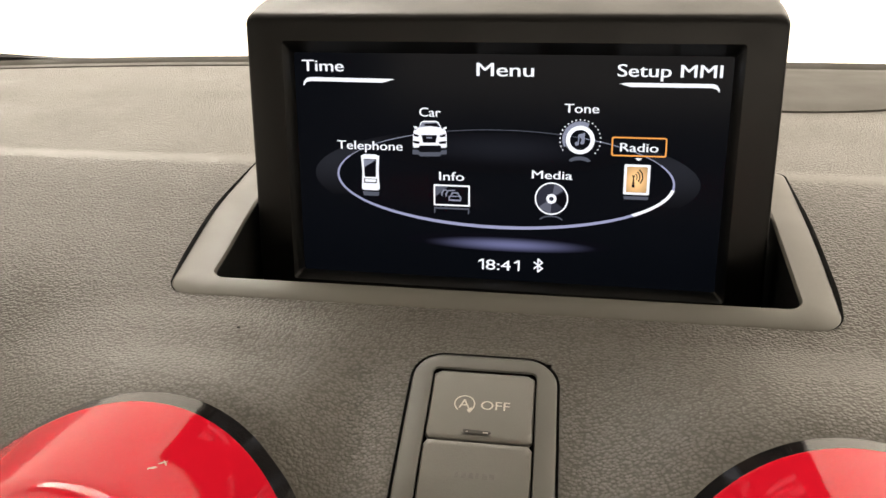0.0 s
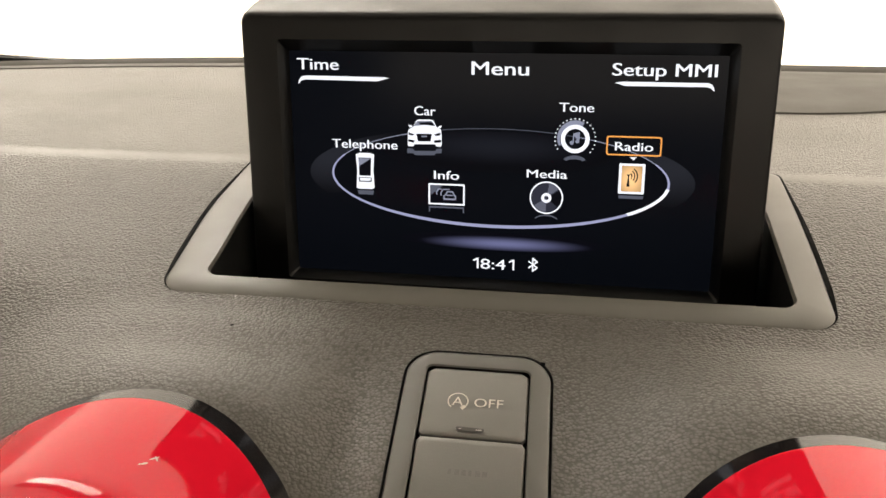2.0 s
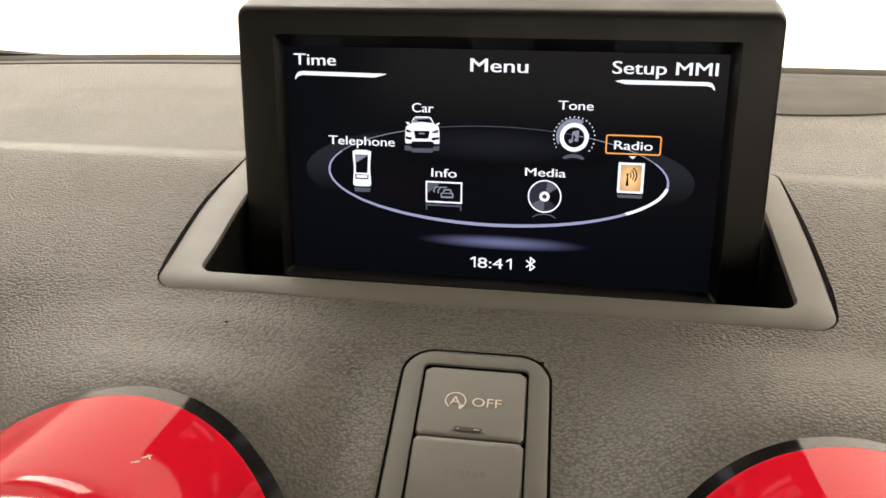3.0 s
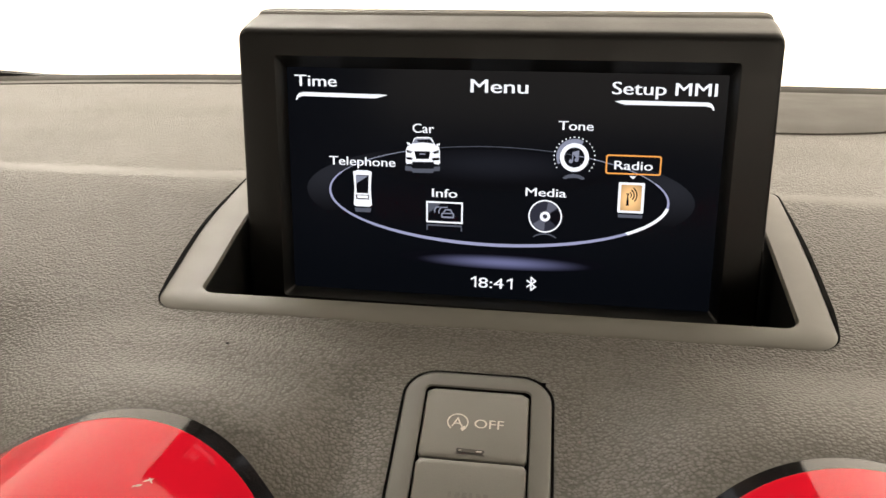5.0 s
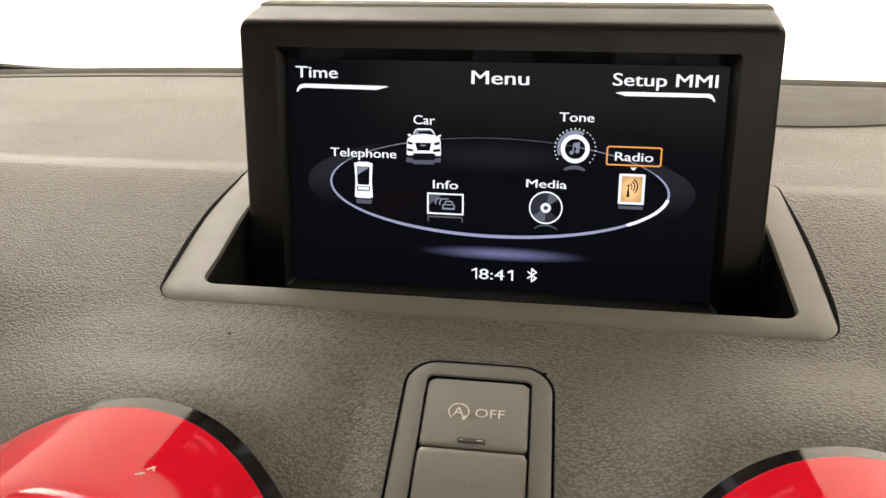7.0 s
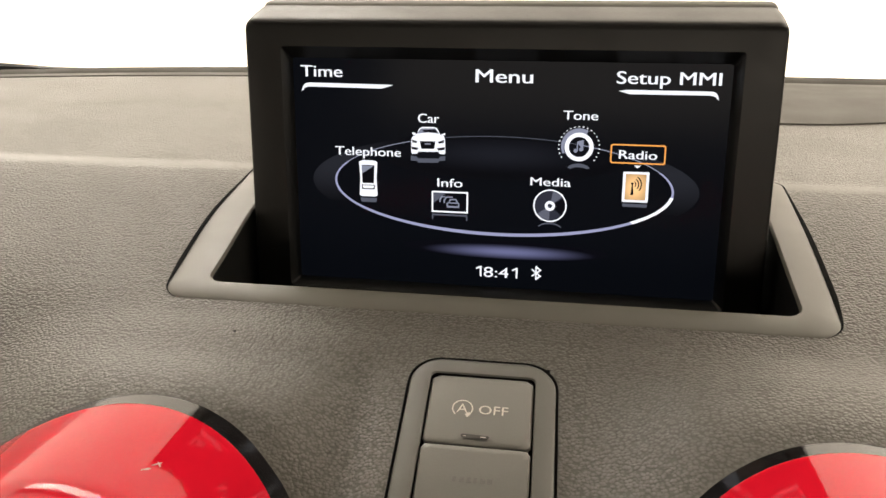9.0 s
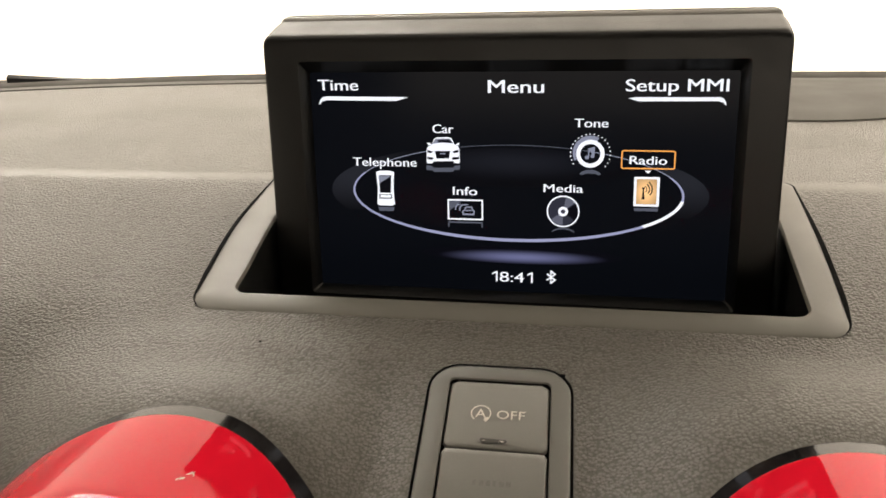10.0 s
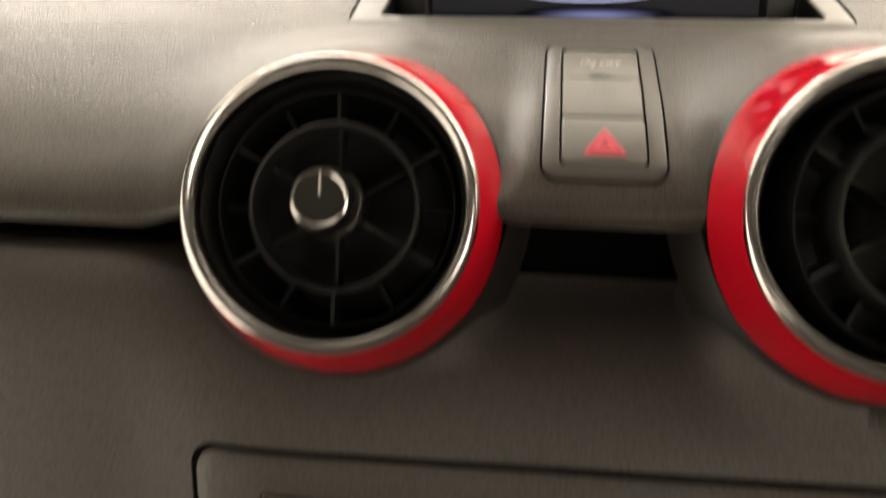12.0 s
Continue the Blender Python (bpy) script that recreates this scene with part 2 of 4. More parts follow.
def box(bm, x0, x1, y0, y1, z0, z1):
    v = [bm.verts.new((x, y, z)) for z in (z0, z1) for y in (y0, y1) for x in (x0, x1)]
    for f in ((0, 2, 3, 1), (4, 5, 7, 6), (0, 1, 5, 4), (2, 6, 7, 3), (0, 4, 6, 2), (1, 3, 7, 5)):
        bm.faces.new([v[k] for k in f])
    return bm


def hermite(xs, ys, x):
    """Monotone cubic through (xs, ys), xs rising."""
    if x <= xs[0]:
        return ys[0] + (ys[1] - ys[0]) / (xs[1] - xs[0]) * (x - xs[0])
    if x >= xs[-1]:
        return ys[-1] + (ys[-1] - ys[-2]) / (xs[-1] - xs[-2]) * (x - xs[-1])
    d = [(ys[k + 1] - ys[k]) / (xs[k + 1] - xs[k]) for k in range(len(xs) - 1)]
    m = [d[0]] + [0 if d[k - 1] * d[k] <= 0 else 2 * d[k - 1] * d[k] / (d[k - 1] + d[k]) for k in range(1, len(d))] + [d[-1]]
    k = max(j for j in range(len(xs) - 1) if xs[j] <= x)
    h = xs[k + 1] - xs[k]
    t = (x - xs[k]) / h
    return ((1 + 2 * t) * (1 - t) ** 2 * ys[k] + t * (1 - t) ** 2 * h * m[k] + t * t * (3 - 2 * t) * ys[k + 1] + t * t * (t - 1) * h * m[k + 1])


# ---------------------------------------------------------------- the dash's form
VENTS = (((-0.0784, 0.1815, 1.0248), 0), ((0.0826, 0.1785, 1.0295), 1))
LEAN_VENT = 25.3
CORE_Y = (0.195, 0.204, 0.213, 0.2335, 0.258, 0.280, 0.289, 0.309, 0.355, 0.396, 0.404, 0.46, 0.52, 0.60, 0.66)
CORE_Z = (1.0125, 1.0230, 1.0307, 1.0411, 1.0487, 1.0549, 1.0574, 1.0611, 1.0667, 1.0714, 1.0718, 1.0708, 1.0695, 1.0668, 1.0640)
SIDE_Z = (0.9810, 1.0020, 1.0145, 1.0285, 1.0415, 1.0511, 1.0545, 1.0604, 1.0667, 1.0714, 1.0718, 1.0708, 1.0695, 1.0668, 1.0640)
LIP_CORE, LIP_SIDE = 0.2020, 0.2085


def lip_y(x):
    return LIP_CORE + (LIP_SIDE - LIP_CORE) * smoothstep(0.10, 0.15, abs(x))


def dash_z(x, y):
    """Height of the upper pad."""
    w = smoothstep(0.09, 0.16, abs(x))
    z = (1 - w) * hermite(CORE_Y, CORE_Z, y) + w * hermite(CORE_Y, SIDE_Z, y)
    z += 0.00008 * smoothstep(0.396, 0.401, y) * (1 - smoothstep(0.402, 0.415, y))
    z += 0.0006 * smoothstep(0.293, 0.302, y) * (1 - smoothstep(0.303, 0.309, y)) * (1 - smoothstep(0.090, 0.100, abs(x + 0.0045)))
    z -= 0.075 * max(0.0, -x - 0.10) ** 2 * smoothstep(0.42, 0.64, y)
    for (vx, vy, vz), _ in VENTS:
        d = abs(x - vx) / 0.078
        if d < 1:
            z += 0.0122 * (1 - d * d) ** 2 * (1 - smoothstep(0.252, 0.304, y)) * smoothstep(0.019, 0.050, abs(x))
    return z


def on_dash(x, y, h=0.0):
    """The point h above the pad at (x, y)."""
    e = 0.001
    n = Vector((-(dash_z(x + e, y) - dash_z(x - e, y)) / (2 * e), -(dash_z(x, y + e) - dash_z(x, y - e)) / (2 * e), 1)).normalized()
    return Vector((x, y, dash_z(x, y))) + n * h


def vent_pose(c):
    """Local z is the axis towards the cabin, local y up; both faces turn a little inwards."""
    return pose(*c, 90 - LEAN_VENT, 0, 4.8 if c[0] < 0 else -1.2)


def rim_depth(a):
    """How far back the red paint reaches, round the barrel (a: angle from local x, top at 90 degrees)."""
    return 0.0222 + 0.0250 * max(0.0, math.sin(a)) ** 2


def barrel_r(d):
    return 0.0447 + 0.295 * d


def brim(c):
    """How much higher (or lower) the pad must lie at the collar, every 5 degrees round the barrel's upper half."""
    m, out = vent_pose(c), []
    for k in range(37):
        a = radians(5 * k)
        d = rim_depth(a) + 0.0058
        p = m @ Vector((barrel_r(d) * math.cos(a), barrel_r(d) * math.sin(a), -d))
        out.append(p.z - dash_z(p.x, p.y))
    return out


BRIMS = [brim(c) for c, _ in VENTS]


def hug(p):
    """Brings the skin up and forward to the barrels, in a soft fillet."""
    p = Vector(p)
    for (c, _), lifts in zip(VENTS, BRIMS):
        m = vent_pose(c)
        q = m.inverted() @ p
        rho = math.hypot(q.x, q.y)
        if q.y > 0 and rho < 0.11 and 0.0 < -q.z < 0.10:
            a = math.atan2(q.y, q.x)
            f = math.degrees(a) / 5
            k = min(35, int(f))
            lift = lifts[k] + (lifts[k + 1] - lifts[k]) * (f - k)
            r0 = barrel_r(rim_depth(a) + 0.0058)
            side = math.copysign(1.0, -c[0]) * math.cos(a)
            p.z -= (0.0016 if c[0] < 0 else 0.0) * (1 - smoothstep(-0.002, 0.010, rho - r0)) * smoothstep(-0.3, 0.5, side) * smoothstep(0.02, 0.3, math.sin(a)) * smoothstep(0.0205, 0.030, abs(p.x))
            p.z += lift * (1 - smoothstep(0.001, 0.046, rho - r0)) * (1 - smoothstep(0.272, 0.294, p.y)) * smoothstep(0.02, 0.55, math.sin(a)) * smoothstep(0.0205, 0.034, abs(p.x))
            q = m.inverted() @ p
        rho, d = math.hypot(q.x, q.y), -q.z
        if rho < 0.088 and 0.0 < d < 0.09:
            goal = rim_depth(math.atan2(q.y, q.x)) + 0.0060
            w = (1 - smoothstep(0.055, 0.076, rho)) * smoothstep(0.0235, 0.036, abs(p.x)) * (1 - smoothstep(0.05, 0.75, q.y / rho)) * (1.0 if q.x * c[0] < 0 else 0.1)
            if d > goal:
                q.z = -(d + (goal - d) * w)
                p = m @ q
    return p


def inside_vent(p, slack):
    for c, _ in VENTS:
        q = vent_pose(c).inverted() @ Vector(p)
        r = barrel_r(min(0.046, max(0.0, -q.z)))
        if -0.14 < q.z < 0.03 and math.hypot(q.x, q.y) < r - slack:
            return True
    return False


SURROUND = (-0.0045, 0.3537, 0.0990, 0.0514)


def build_pad(dashboard):
    xs = list(np.arange(-0.62, -0.17, 0.006)) + list(np.arange(-0.17, 0.1701, 0.002)) + list(np.arange(0.176, 0.621, 0.006))
    ks = [0.656 - 0.004 * k for k in range(54)]
    rows = []
    for x in xs:
        x = float(x)
        yl = lip_y(x)
        col = [(x, y, dash_z(x, y)) for y in ks]
        y0 = ks[-1]
        n = 110
        col += [(x, y0 + (yl - y0) * k / n, dash_z(x, y0 + (yl - y0) * k / n)) for k in range(1, n + 1)]
        zl = dash_z(x, yl)
        # a soft roll over the lip
        r = 0.0052 - 0.0012 * smoothstep(0.09, 0.15, abs(x))
        a0 = math.pi / 2 + math.atan((dash_z(x, yl + 0.001) - zl) / 0.001)
        yc, zc = yl - r * math.cos(a0), zl - r * math.sin(a0)
        for k in range(1, 11):
            g = a0 + (radians(258) - a0) * k / 10
            col.append((x, yc + r * math.cos(g), zc + r * math.sin(g)))
        col += [(x, yc + 0.006, zc - r), (x, yl + 0.034, zl + 0.001)]
        rows.append(col)
    bm = bmesh.new()
    grid = [[bm.verts.new(hug(p)) for p in col] for col in rows]
    sx, sy, sw, sh = SURROUND
    for a, b in zip(grid, grid[1:]):
        for k in range(len(a) - 1):
            c = (a[k].co + b[k + 1].co) / 2
            if abs(c.x - sx) < sw - 0.005 and abs(c.y - sy) < sh - 0.0015:
                continue
            if inside_vent(c, 0.0035):
                continue
            if abs(c.x + (c.y - 0.245) * 0.0402) < 0.0172 and 0.2095 < c.y < 0.2830:
                continue
            bm.faces.new((a[k], a[k + 1], b[k + 1], b[k]))
    bmesh.ops.delete(bm, geom=[v for v in bm.verts if not v.link_faces], context="VERTS")
    part("upper_pad", bm, M_PAD, dashboard, "dark grey leather-grained upper dash pad")


LOW_Y = (0.238, 0.242, 0.241, 0.231, 0.207, 0.187, 0.1745, 0.168, 0.165, 0.163, 0.162)
LOW_Z = (1.008, 0.996, 0.985, 0.9790, 0.9755, 0.9670, 0.951, 0.931, 0.90, 0.84, 0.72)


SIDE_LOW_Y = (0.240, 0.232, 0.222, 0.2135, 0.2065, 0.198, 0.188, 0.179, 0.172, 0.168, 0.166)
SIDE_LOW_Z = (0.9860, 0.9895, 0.9930, 0.9955, 0.9958, 0.9920, 0.980, 0.953, 0.90, 0.84, 0.72)


def low_point(x, k, h=0.0):
    """A point of the lower panel: k runs along its profile, h stands off."""
    ks = list(range(len(LOW_Y)))
    y, z = hermite(ks, LOW_Y, k), hermite(ks, LOW_Z, k)
    t = Vector((0, hermite(ks, LOW_Y, k + 0.05) - y, hermite(ks, LOW_Z, k + 0.05) - z)).normalized()
    n = Vector((0, t.z, -t.y))
    w = smoothstep(0.09, 0.16, abs(x))
    return Vector((x, (1 - w) * y + w * hermite(ks, SIDE_LOW_Y, k), (1 - w) * z + w * hermite(ks, SIDE_LOW_Z, k))) + n * h


def build_lower(dashboard):
    bm = bmesh.new()
    xs = [float(v) for v in np.arange(-0.62, 0.621, 0.004)]
    grid = [[bm.verts.new(low_point(x, k / 8).lerp(hug(low_point(x, k / 8)), smoothstep(0.016, 0.052, abs(x)))) for k in range(8 * (len(LOW_Y) - 1) + 1)] for x in xs]
    for a, b in zip(grid, grid[1:]):
        for k in range(len(a) - 1):
            if inside_vent((a[k].co + b[k + 1].co) / 2, 0.005):
                continue
            if k < 20 and abs(a[k].co.x) < 0.11:
                continue
            bm.faces.new((a[k], a[k + 1], b[k + 1], b[k]))
    bmesh.ops.delete(bm, geom=[v for v in bm.verts if not v.link_faces], context="VERTS")
    part("lower_panel", bm, M_LOWER, dashboard, "darker fine-grained lower dash panel")
    # near-black panel behind the cut slot stands for the shade under the lip
    bm = bmesh.new()
    box(bm, -0.62, 0.62, 0.245, 0.26, 0.72, 1.008)
    part("slot_shade_panel", bm, M_NEAR_BLACK, dashboard, "near-black panel put in for the shade under the lip")


# ---------------------------------------------------------------- structure: the car's shell, closed round the camera
def wall(name, pts, mat, thick, label):
    """A plain panel from four corners, with thickness."""
    p = [Vector(q) for q in pts]
    n = (p[1] - p[0]).cross(p[2] - p[0]).normalized() * thick
    bm = loops_bm([p, [q + n for q in p]], close=(True, True))
    return tagged(new(name, finish(bm, name, mat, False)), label, kind="structure")


BLOCK_BACK = -0.35
OPENING_BACK = -0.45
LAMP = pose(-1.38, 2.2, 2.6, 0, 0, 150.4)


def build_shell():
    # unseen roof; front edge set forward to keep light off the near pad
    wall("roof", [(-0.62, 0.26, 1.37), (0.62, 0.26, 1.37), (0.62, -1.7, 1.50), (-0.62, -1.7, 1.50)], M_LINER, 0.03, "unseen grey cloth roof lining, its front edge cuts overhead light")
    # unseen rear wall, with an opening added to light surfaces facing it
    wall("wall_back", [(-0.70, -1.7, 0.4), (0.70, -1.7, 0.4), (0.70, -1.7, 1.06), (-0.70, -1.7, 1.06)], M_CABIN, 0.03, "unseen dark rear cabin wall below an opening for light")
    wall("wall_back_header", [(-0.70, -1.7, 1.42), (0.70, -1.7, 1.42), (0.70, -1.7, 1.5), (-0.70, -1.7, 1.5)], M_CABIN, 0.03, "unseen dark header above an opening for light")
    # unseen panels; the gap between them is added to let low side light in
    wall("wall_left", [(-0.68, OPENING_BACK, 0.4), (-0.68, -1.7, 0.4), (-0.63, -1.7, 1.5), (-0.63, OPENING_BACK, 1.48)], M_CABIN, 0.03, "unseen dark panel behind the opening for side light")
    wall("wall_left_fore", [(-0.68, 0.75, 0.4), (-0.68, 0.34, 0.4), (-0.68, 0.34, 1.06), (-0.68, 0.75, 1.06)], M_CABIN, 0.03, "unseen dark panel ahead of the opening for side light")
    # unseen panel added to block high light from the left
    wall("wall_left_light_block", [(-0.67, 0.30, 1.12), (-0.67, OPENING_BACK, 1.12), (-0.63, OPENING_BACK, 1.48), (-0.63, 0.30, 1.42)], M_CABIN, 0.02, "unseen dark panel added to keep high side light off the pad")
    # unseen wall and panel, sized to limit the light from the right
    wall("wall_right", [(0.68, 0.75, 0.4), (0.68, -1.7, 0.4), (0.68, -1.7, 1.13), (0.68, 0.75, 1.07)], M_CABIN, 0.03, "unseen dark side wall, raised to cut light from the right")
    wall("wall_right_block", [(0.68, 0.12, 1.06), (0.68, BLOCK_BACK, 1.06), (0.63, BLOCK_BACK, 1.5), (0.63, 0.12, 1.46)], M_CABIN, 0.03, "unseen dark panel added to block light between two side openings")
    # unseen sloping panels where pillars would stand, added to cut side light
    for name, side in (("wall_left_front_block", -1), ("wall_right_front_block", 1)):
        wall(name, [(side * 0.665, 0.74, 1.04), (side * 0.625, 0.255, 1.39), (side * 0.645, 0.06, 1.37), (side * 0.685, 0.46, 1.04)], M_CABIN, 0.02, "unseen dark sloping pillar, added to cut light beside the windscreen")
    wall("floor", [(-0.70, 0.75, 0.4), (0.70, 0.75, 0.4), (0.70, -1.7, 0.4), (-0.70, -1.7, 0.4)], M_CABIN, 0.03, "plain dark cabin floor")
    wall("wall_front", [(-0.70, 0.72, 0.4), (0.70, 0.72, 0.4), (0.70, 0.72, 1.05), (-0.70, 0.72, 1.05)], M_CABIN, 0.03, "plain dark bulkhead under the windscreen")
    glass = wall("windscreen", [(-0.64, 0.684, 1.058), (0.64, 0.684, 1.058), (0.58, 0.265, 1.365), (-0.58, 0.265, 1.365)], M_GLASS, 0.005, "clear raked windscreen glass")
    glass.visible_shadow = False
    bm = bmesh.new()
    box(bm, -1.4, 1.4, -0.20, 0.20, 0.07, 0.17)
    beam = new("ceiling_beam", finish(bm, "ceiling_beam", M_LINER, False))
    beam.matrix_basis = LAMP
    tagged(beam, "plain white showroom ceiling beam", kind="structure")


build_shell()


def build_strip_light():
    """A showroom ceiling lamp ahead of the car; it shows in the gloss of the barrels."""
    t = thing("strip_light", "long white showroom strip light under the ceiling", "ceiling light", LAMP)
    bm = bmesh.new()
    box(bm, -1.04, 1.04, -0.20, 0.20, 0.0, 0.07)
    part("casing", bm, M_LINER, t, "pale lamp casing", smooth=False)
    for y in (-0.056, 0.056):
        bm = loops_bm([[(x, y + 0.052 * math.cos(a), -0.040 + 0.040 * math.sin(a)) for a in [2 * math.pi * k / 12 for k in range(12)]] for x in (-1.0, 1.0)], close=(True, True))
        part("tube", bm, M_TUBE, t, "glowing white tube")


build_strip_light()

# ---------------------------------------------------------------- the dashboard
dashboard = thing("dashboard", "dark grey grained dashboard below the windscreen", "dashboard")
build_pad(dashboard)
build_lower(dashboard)


def build_far_trim(dashboard):
    """The smooth strip along the windscreen, and the demister panel beside the display."""
    bm = bmesh.new()
    xs = [float(v) for v in np.arange(-0.62, 0.621, 0.02)]
    prof = ((0.624, -0.001), (0.626, 0.0008), (0.638, 0.0009), (0.640, 0.0003), (0.641, -0.004))
    loops_bm([[(x, y, dash_z(x, y) + h) for y, h in prof] for x in xs], bm=bm, ring=False)
    part("windscreen_strip", bm, M_SMOOTH, dashboard, "smooth grey strip along the windscreen")
    prof = ((0.640, -0.004), (0.6405, 0.0004), (0.643, 0.0012), (0.655, 0.0024), (0.657, 0.0016), (0.657, -0.01))
    part("screen_seal", loops_bm([[(x, y, dash_z(x, y) + h) for y, h in prof] for x in xs], ring=False), M_SEAL, dashboard, "matte dark seal along the glass")
    bm = bmesh.new()
    loops = []
    for k in range(41):
        x = 0.03 + 0.30 * k / 40
        y0 = 0.512 + 0.9 * max(0.0, x - 0.12) ** 2 * 5
        y0 = min(y0, 0.60)
        loops.append([(x, y0, dash_z(x, y0) - 0.001), (x, y0 + 0.001, dash_z(x, y0) + 0.0008), (x, 0.5 * (y0 + 0.626), dash_z(x, y0) + 0.0012), (x, 0.6262, dash_z(x, 0.626) + 0.0014), (x, 0.6264, dash_z(x, 0.626) - 0.001)])
    loops_bm(loops, bm=bm, ring=False)
    part("demister_panel", bm, M_SMOOTH, dashboard, "smooth darker demister panel")


build_far_trim(dashboard)


# ---------------------------------------------------------------- display surround with its pocket
def surround_outline(grow=0.0, n=10):
    """Front edge slightly bowed, sides gently bowed; counter-clockwise from the front right corner's start."""
    sx, sy, sw, sh = SURROUND
    pts = rounded(2 * (sw + grow), 2 * (sh + grow), (0.009 + grow, 0.004, 0.004, 0.009 + grow), n, sx, sy)
    out = []
    # break the long sides up and bow them
    m = len(pts)
    for k in range(m):
        a, b = pts[k], pts[(k + 1) % m]
        steps = 14 if math.dist(a, b) > 0.03 else 1
        for j in range(steps):
            x, y = a[0] + (b[0] - a[0]) * j / steps, a[1] + (b[1] - a[1]) * j / steps
            u, v = (x - sx) / sw, (y - sy) / sh
            x += math.copysign(0.0012, u) * (1 - v * v) * (abs(u) > 0.6) * min(1, (abs(u) - 0.6) / 0.4) if abs(v) < 1 else 0
            if u < 0:
                x -= 0.0045 * smoothstep(-1.0, 0.3, v)
            if v < -0.5:
                y += 0.0002 * (1 - min(1, u * u)) * min(1, (-v - 0.5) / 0.5)
            out.append((x, y))
    return out


def pocket_outline(grow=0.0, n=10):
    out = []
    pts = rounded(0.1770 + 2 * grow, 0.0880 + 2 * grow, (0.0045 + grow, 0.003, 0.003, 0.0045 + grow), n, -0.0035, 0.3570)
    m = len(pts)
    for k in range(m):
        a, b = pts[k], pts[(k + 1) % m]
        steps = 14 if math.dist(a, b) > 0.03 else 1
        for j in range(steps):
            x, y = a[0] + (b[0] - a[0]) * j / steps, a[1] + (b[1] - a[1]) * j / steps
            if x < 0:
                x -= 0.0040 * smoothstep(0.312, 0.372, y)
            out.append((x, y))
    return out


def plane_z(y):
    """The surround's own flat face."""
    return 1.0612 + 0.122 * (y - 0.309)


def build_surround():
    t = thing("display_surround", "satin grey frame round the open display pocket in the dash", "trim frame")
    o, p = surround_outline(), pocket_outline()
    o0 = surround_outline(-0.0010)
    p0 = pocket_outline(0.0007)
    bm = loops_bm([[(x, y, plane_z(y) - 0.006) for x, y in o], [(x, y, plane_z(y)) for x, y in o], [(x, y, plane_z(y) + 0.0007) for x, y in o0],
                   [(x, y, plane_z(y) + 0.0007) for x, y in p0], [(x, y, plane_z(y)) for x, y in p], [(x, y, plane_z(y) - 0.0005) for x, y in p]])
    part("frame", bm, M_SATIN, t)
    q = pocket_outline(0.0015)
    bm = loops_bm([[(x, y, plane_z(y) - 0.0004) for x, y in p], [(x, y, plane_z(y) - 0.0035) for x, y in q], [(x, y, 1.005) for x, y in q]], close=(False, True))
    part("pocket_well", bm, M_POCKET, t, "black well that the display rises from")
    # black strips along both sides, coloured as the shade in the gap
    n = len(o)
    for side in (-1, 1):
        sel = [k for k in range(n) if (o[k][0] - SURROUND[0]) * side > SURROUND[2] - 0.006]
        run = sorted(sel, key=lambda k: o[k][1])
        lo, hi = [], []
        for i, k in enumerate(run):
            x, y = o[k]
            f = smoothstep(0.303, 0.325, y) * (1 - 0.7 * smoothstep(0.36, 0.402, y))
            lo.append((x, y, plane_z(y) + 0.0002))
            hi.append((x + side * (0.0003 + 0.0014 * f), y, plane_z(y) + 0.0002))
        part("side_gap_strip", loops_bm([lo, hi], ring=False), M_NEAR_BLACK, t, "black strip for the shade in the gap beside the frame")


build_surround()

# ---------------------------------------------------------------- pop-up display
SCREEN = pose(-0.0059, 0.3641, 1.0843, 90 - 6.1, 0, -1.6) @ pose(0, 0, 0, 0, 0, 0.45)


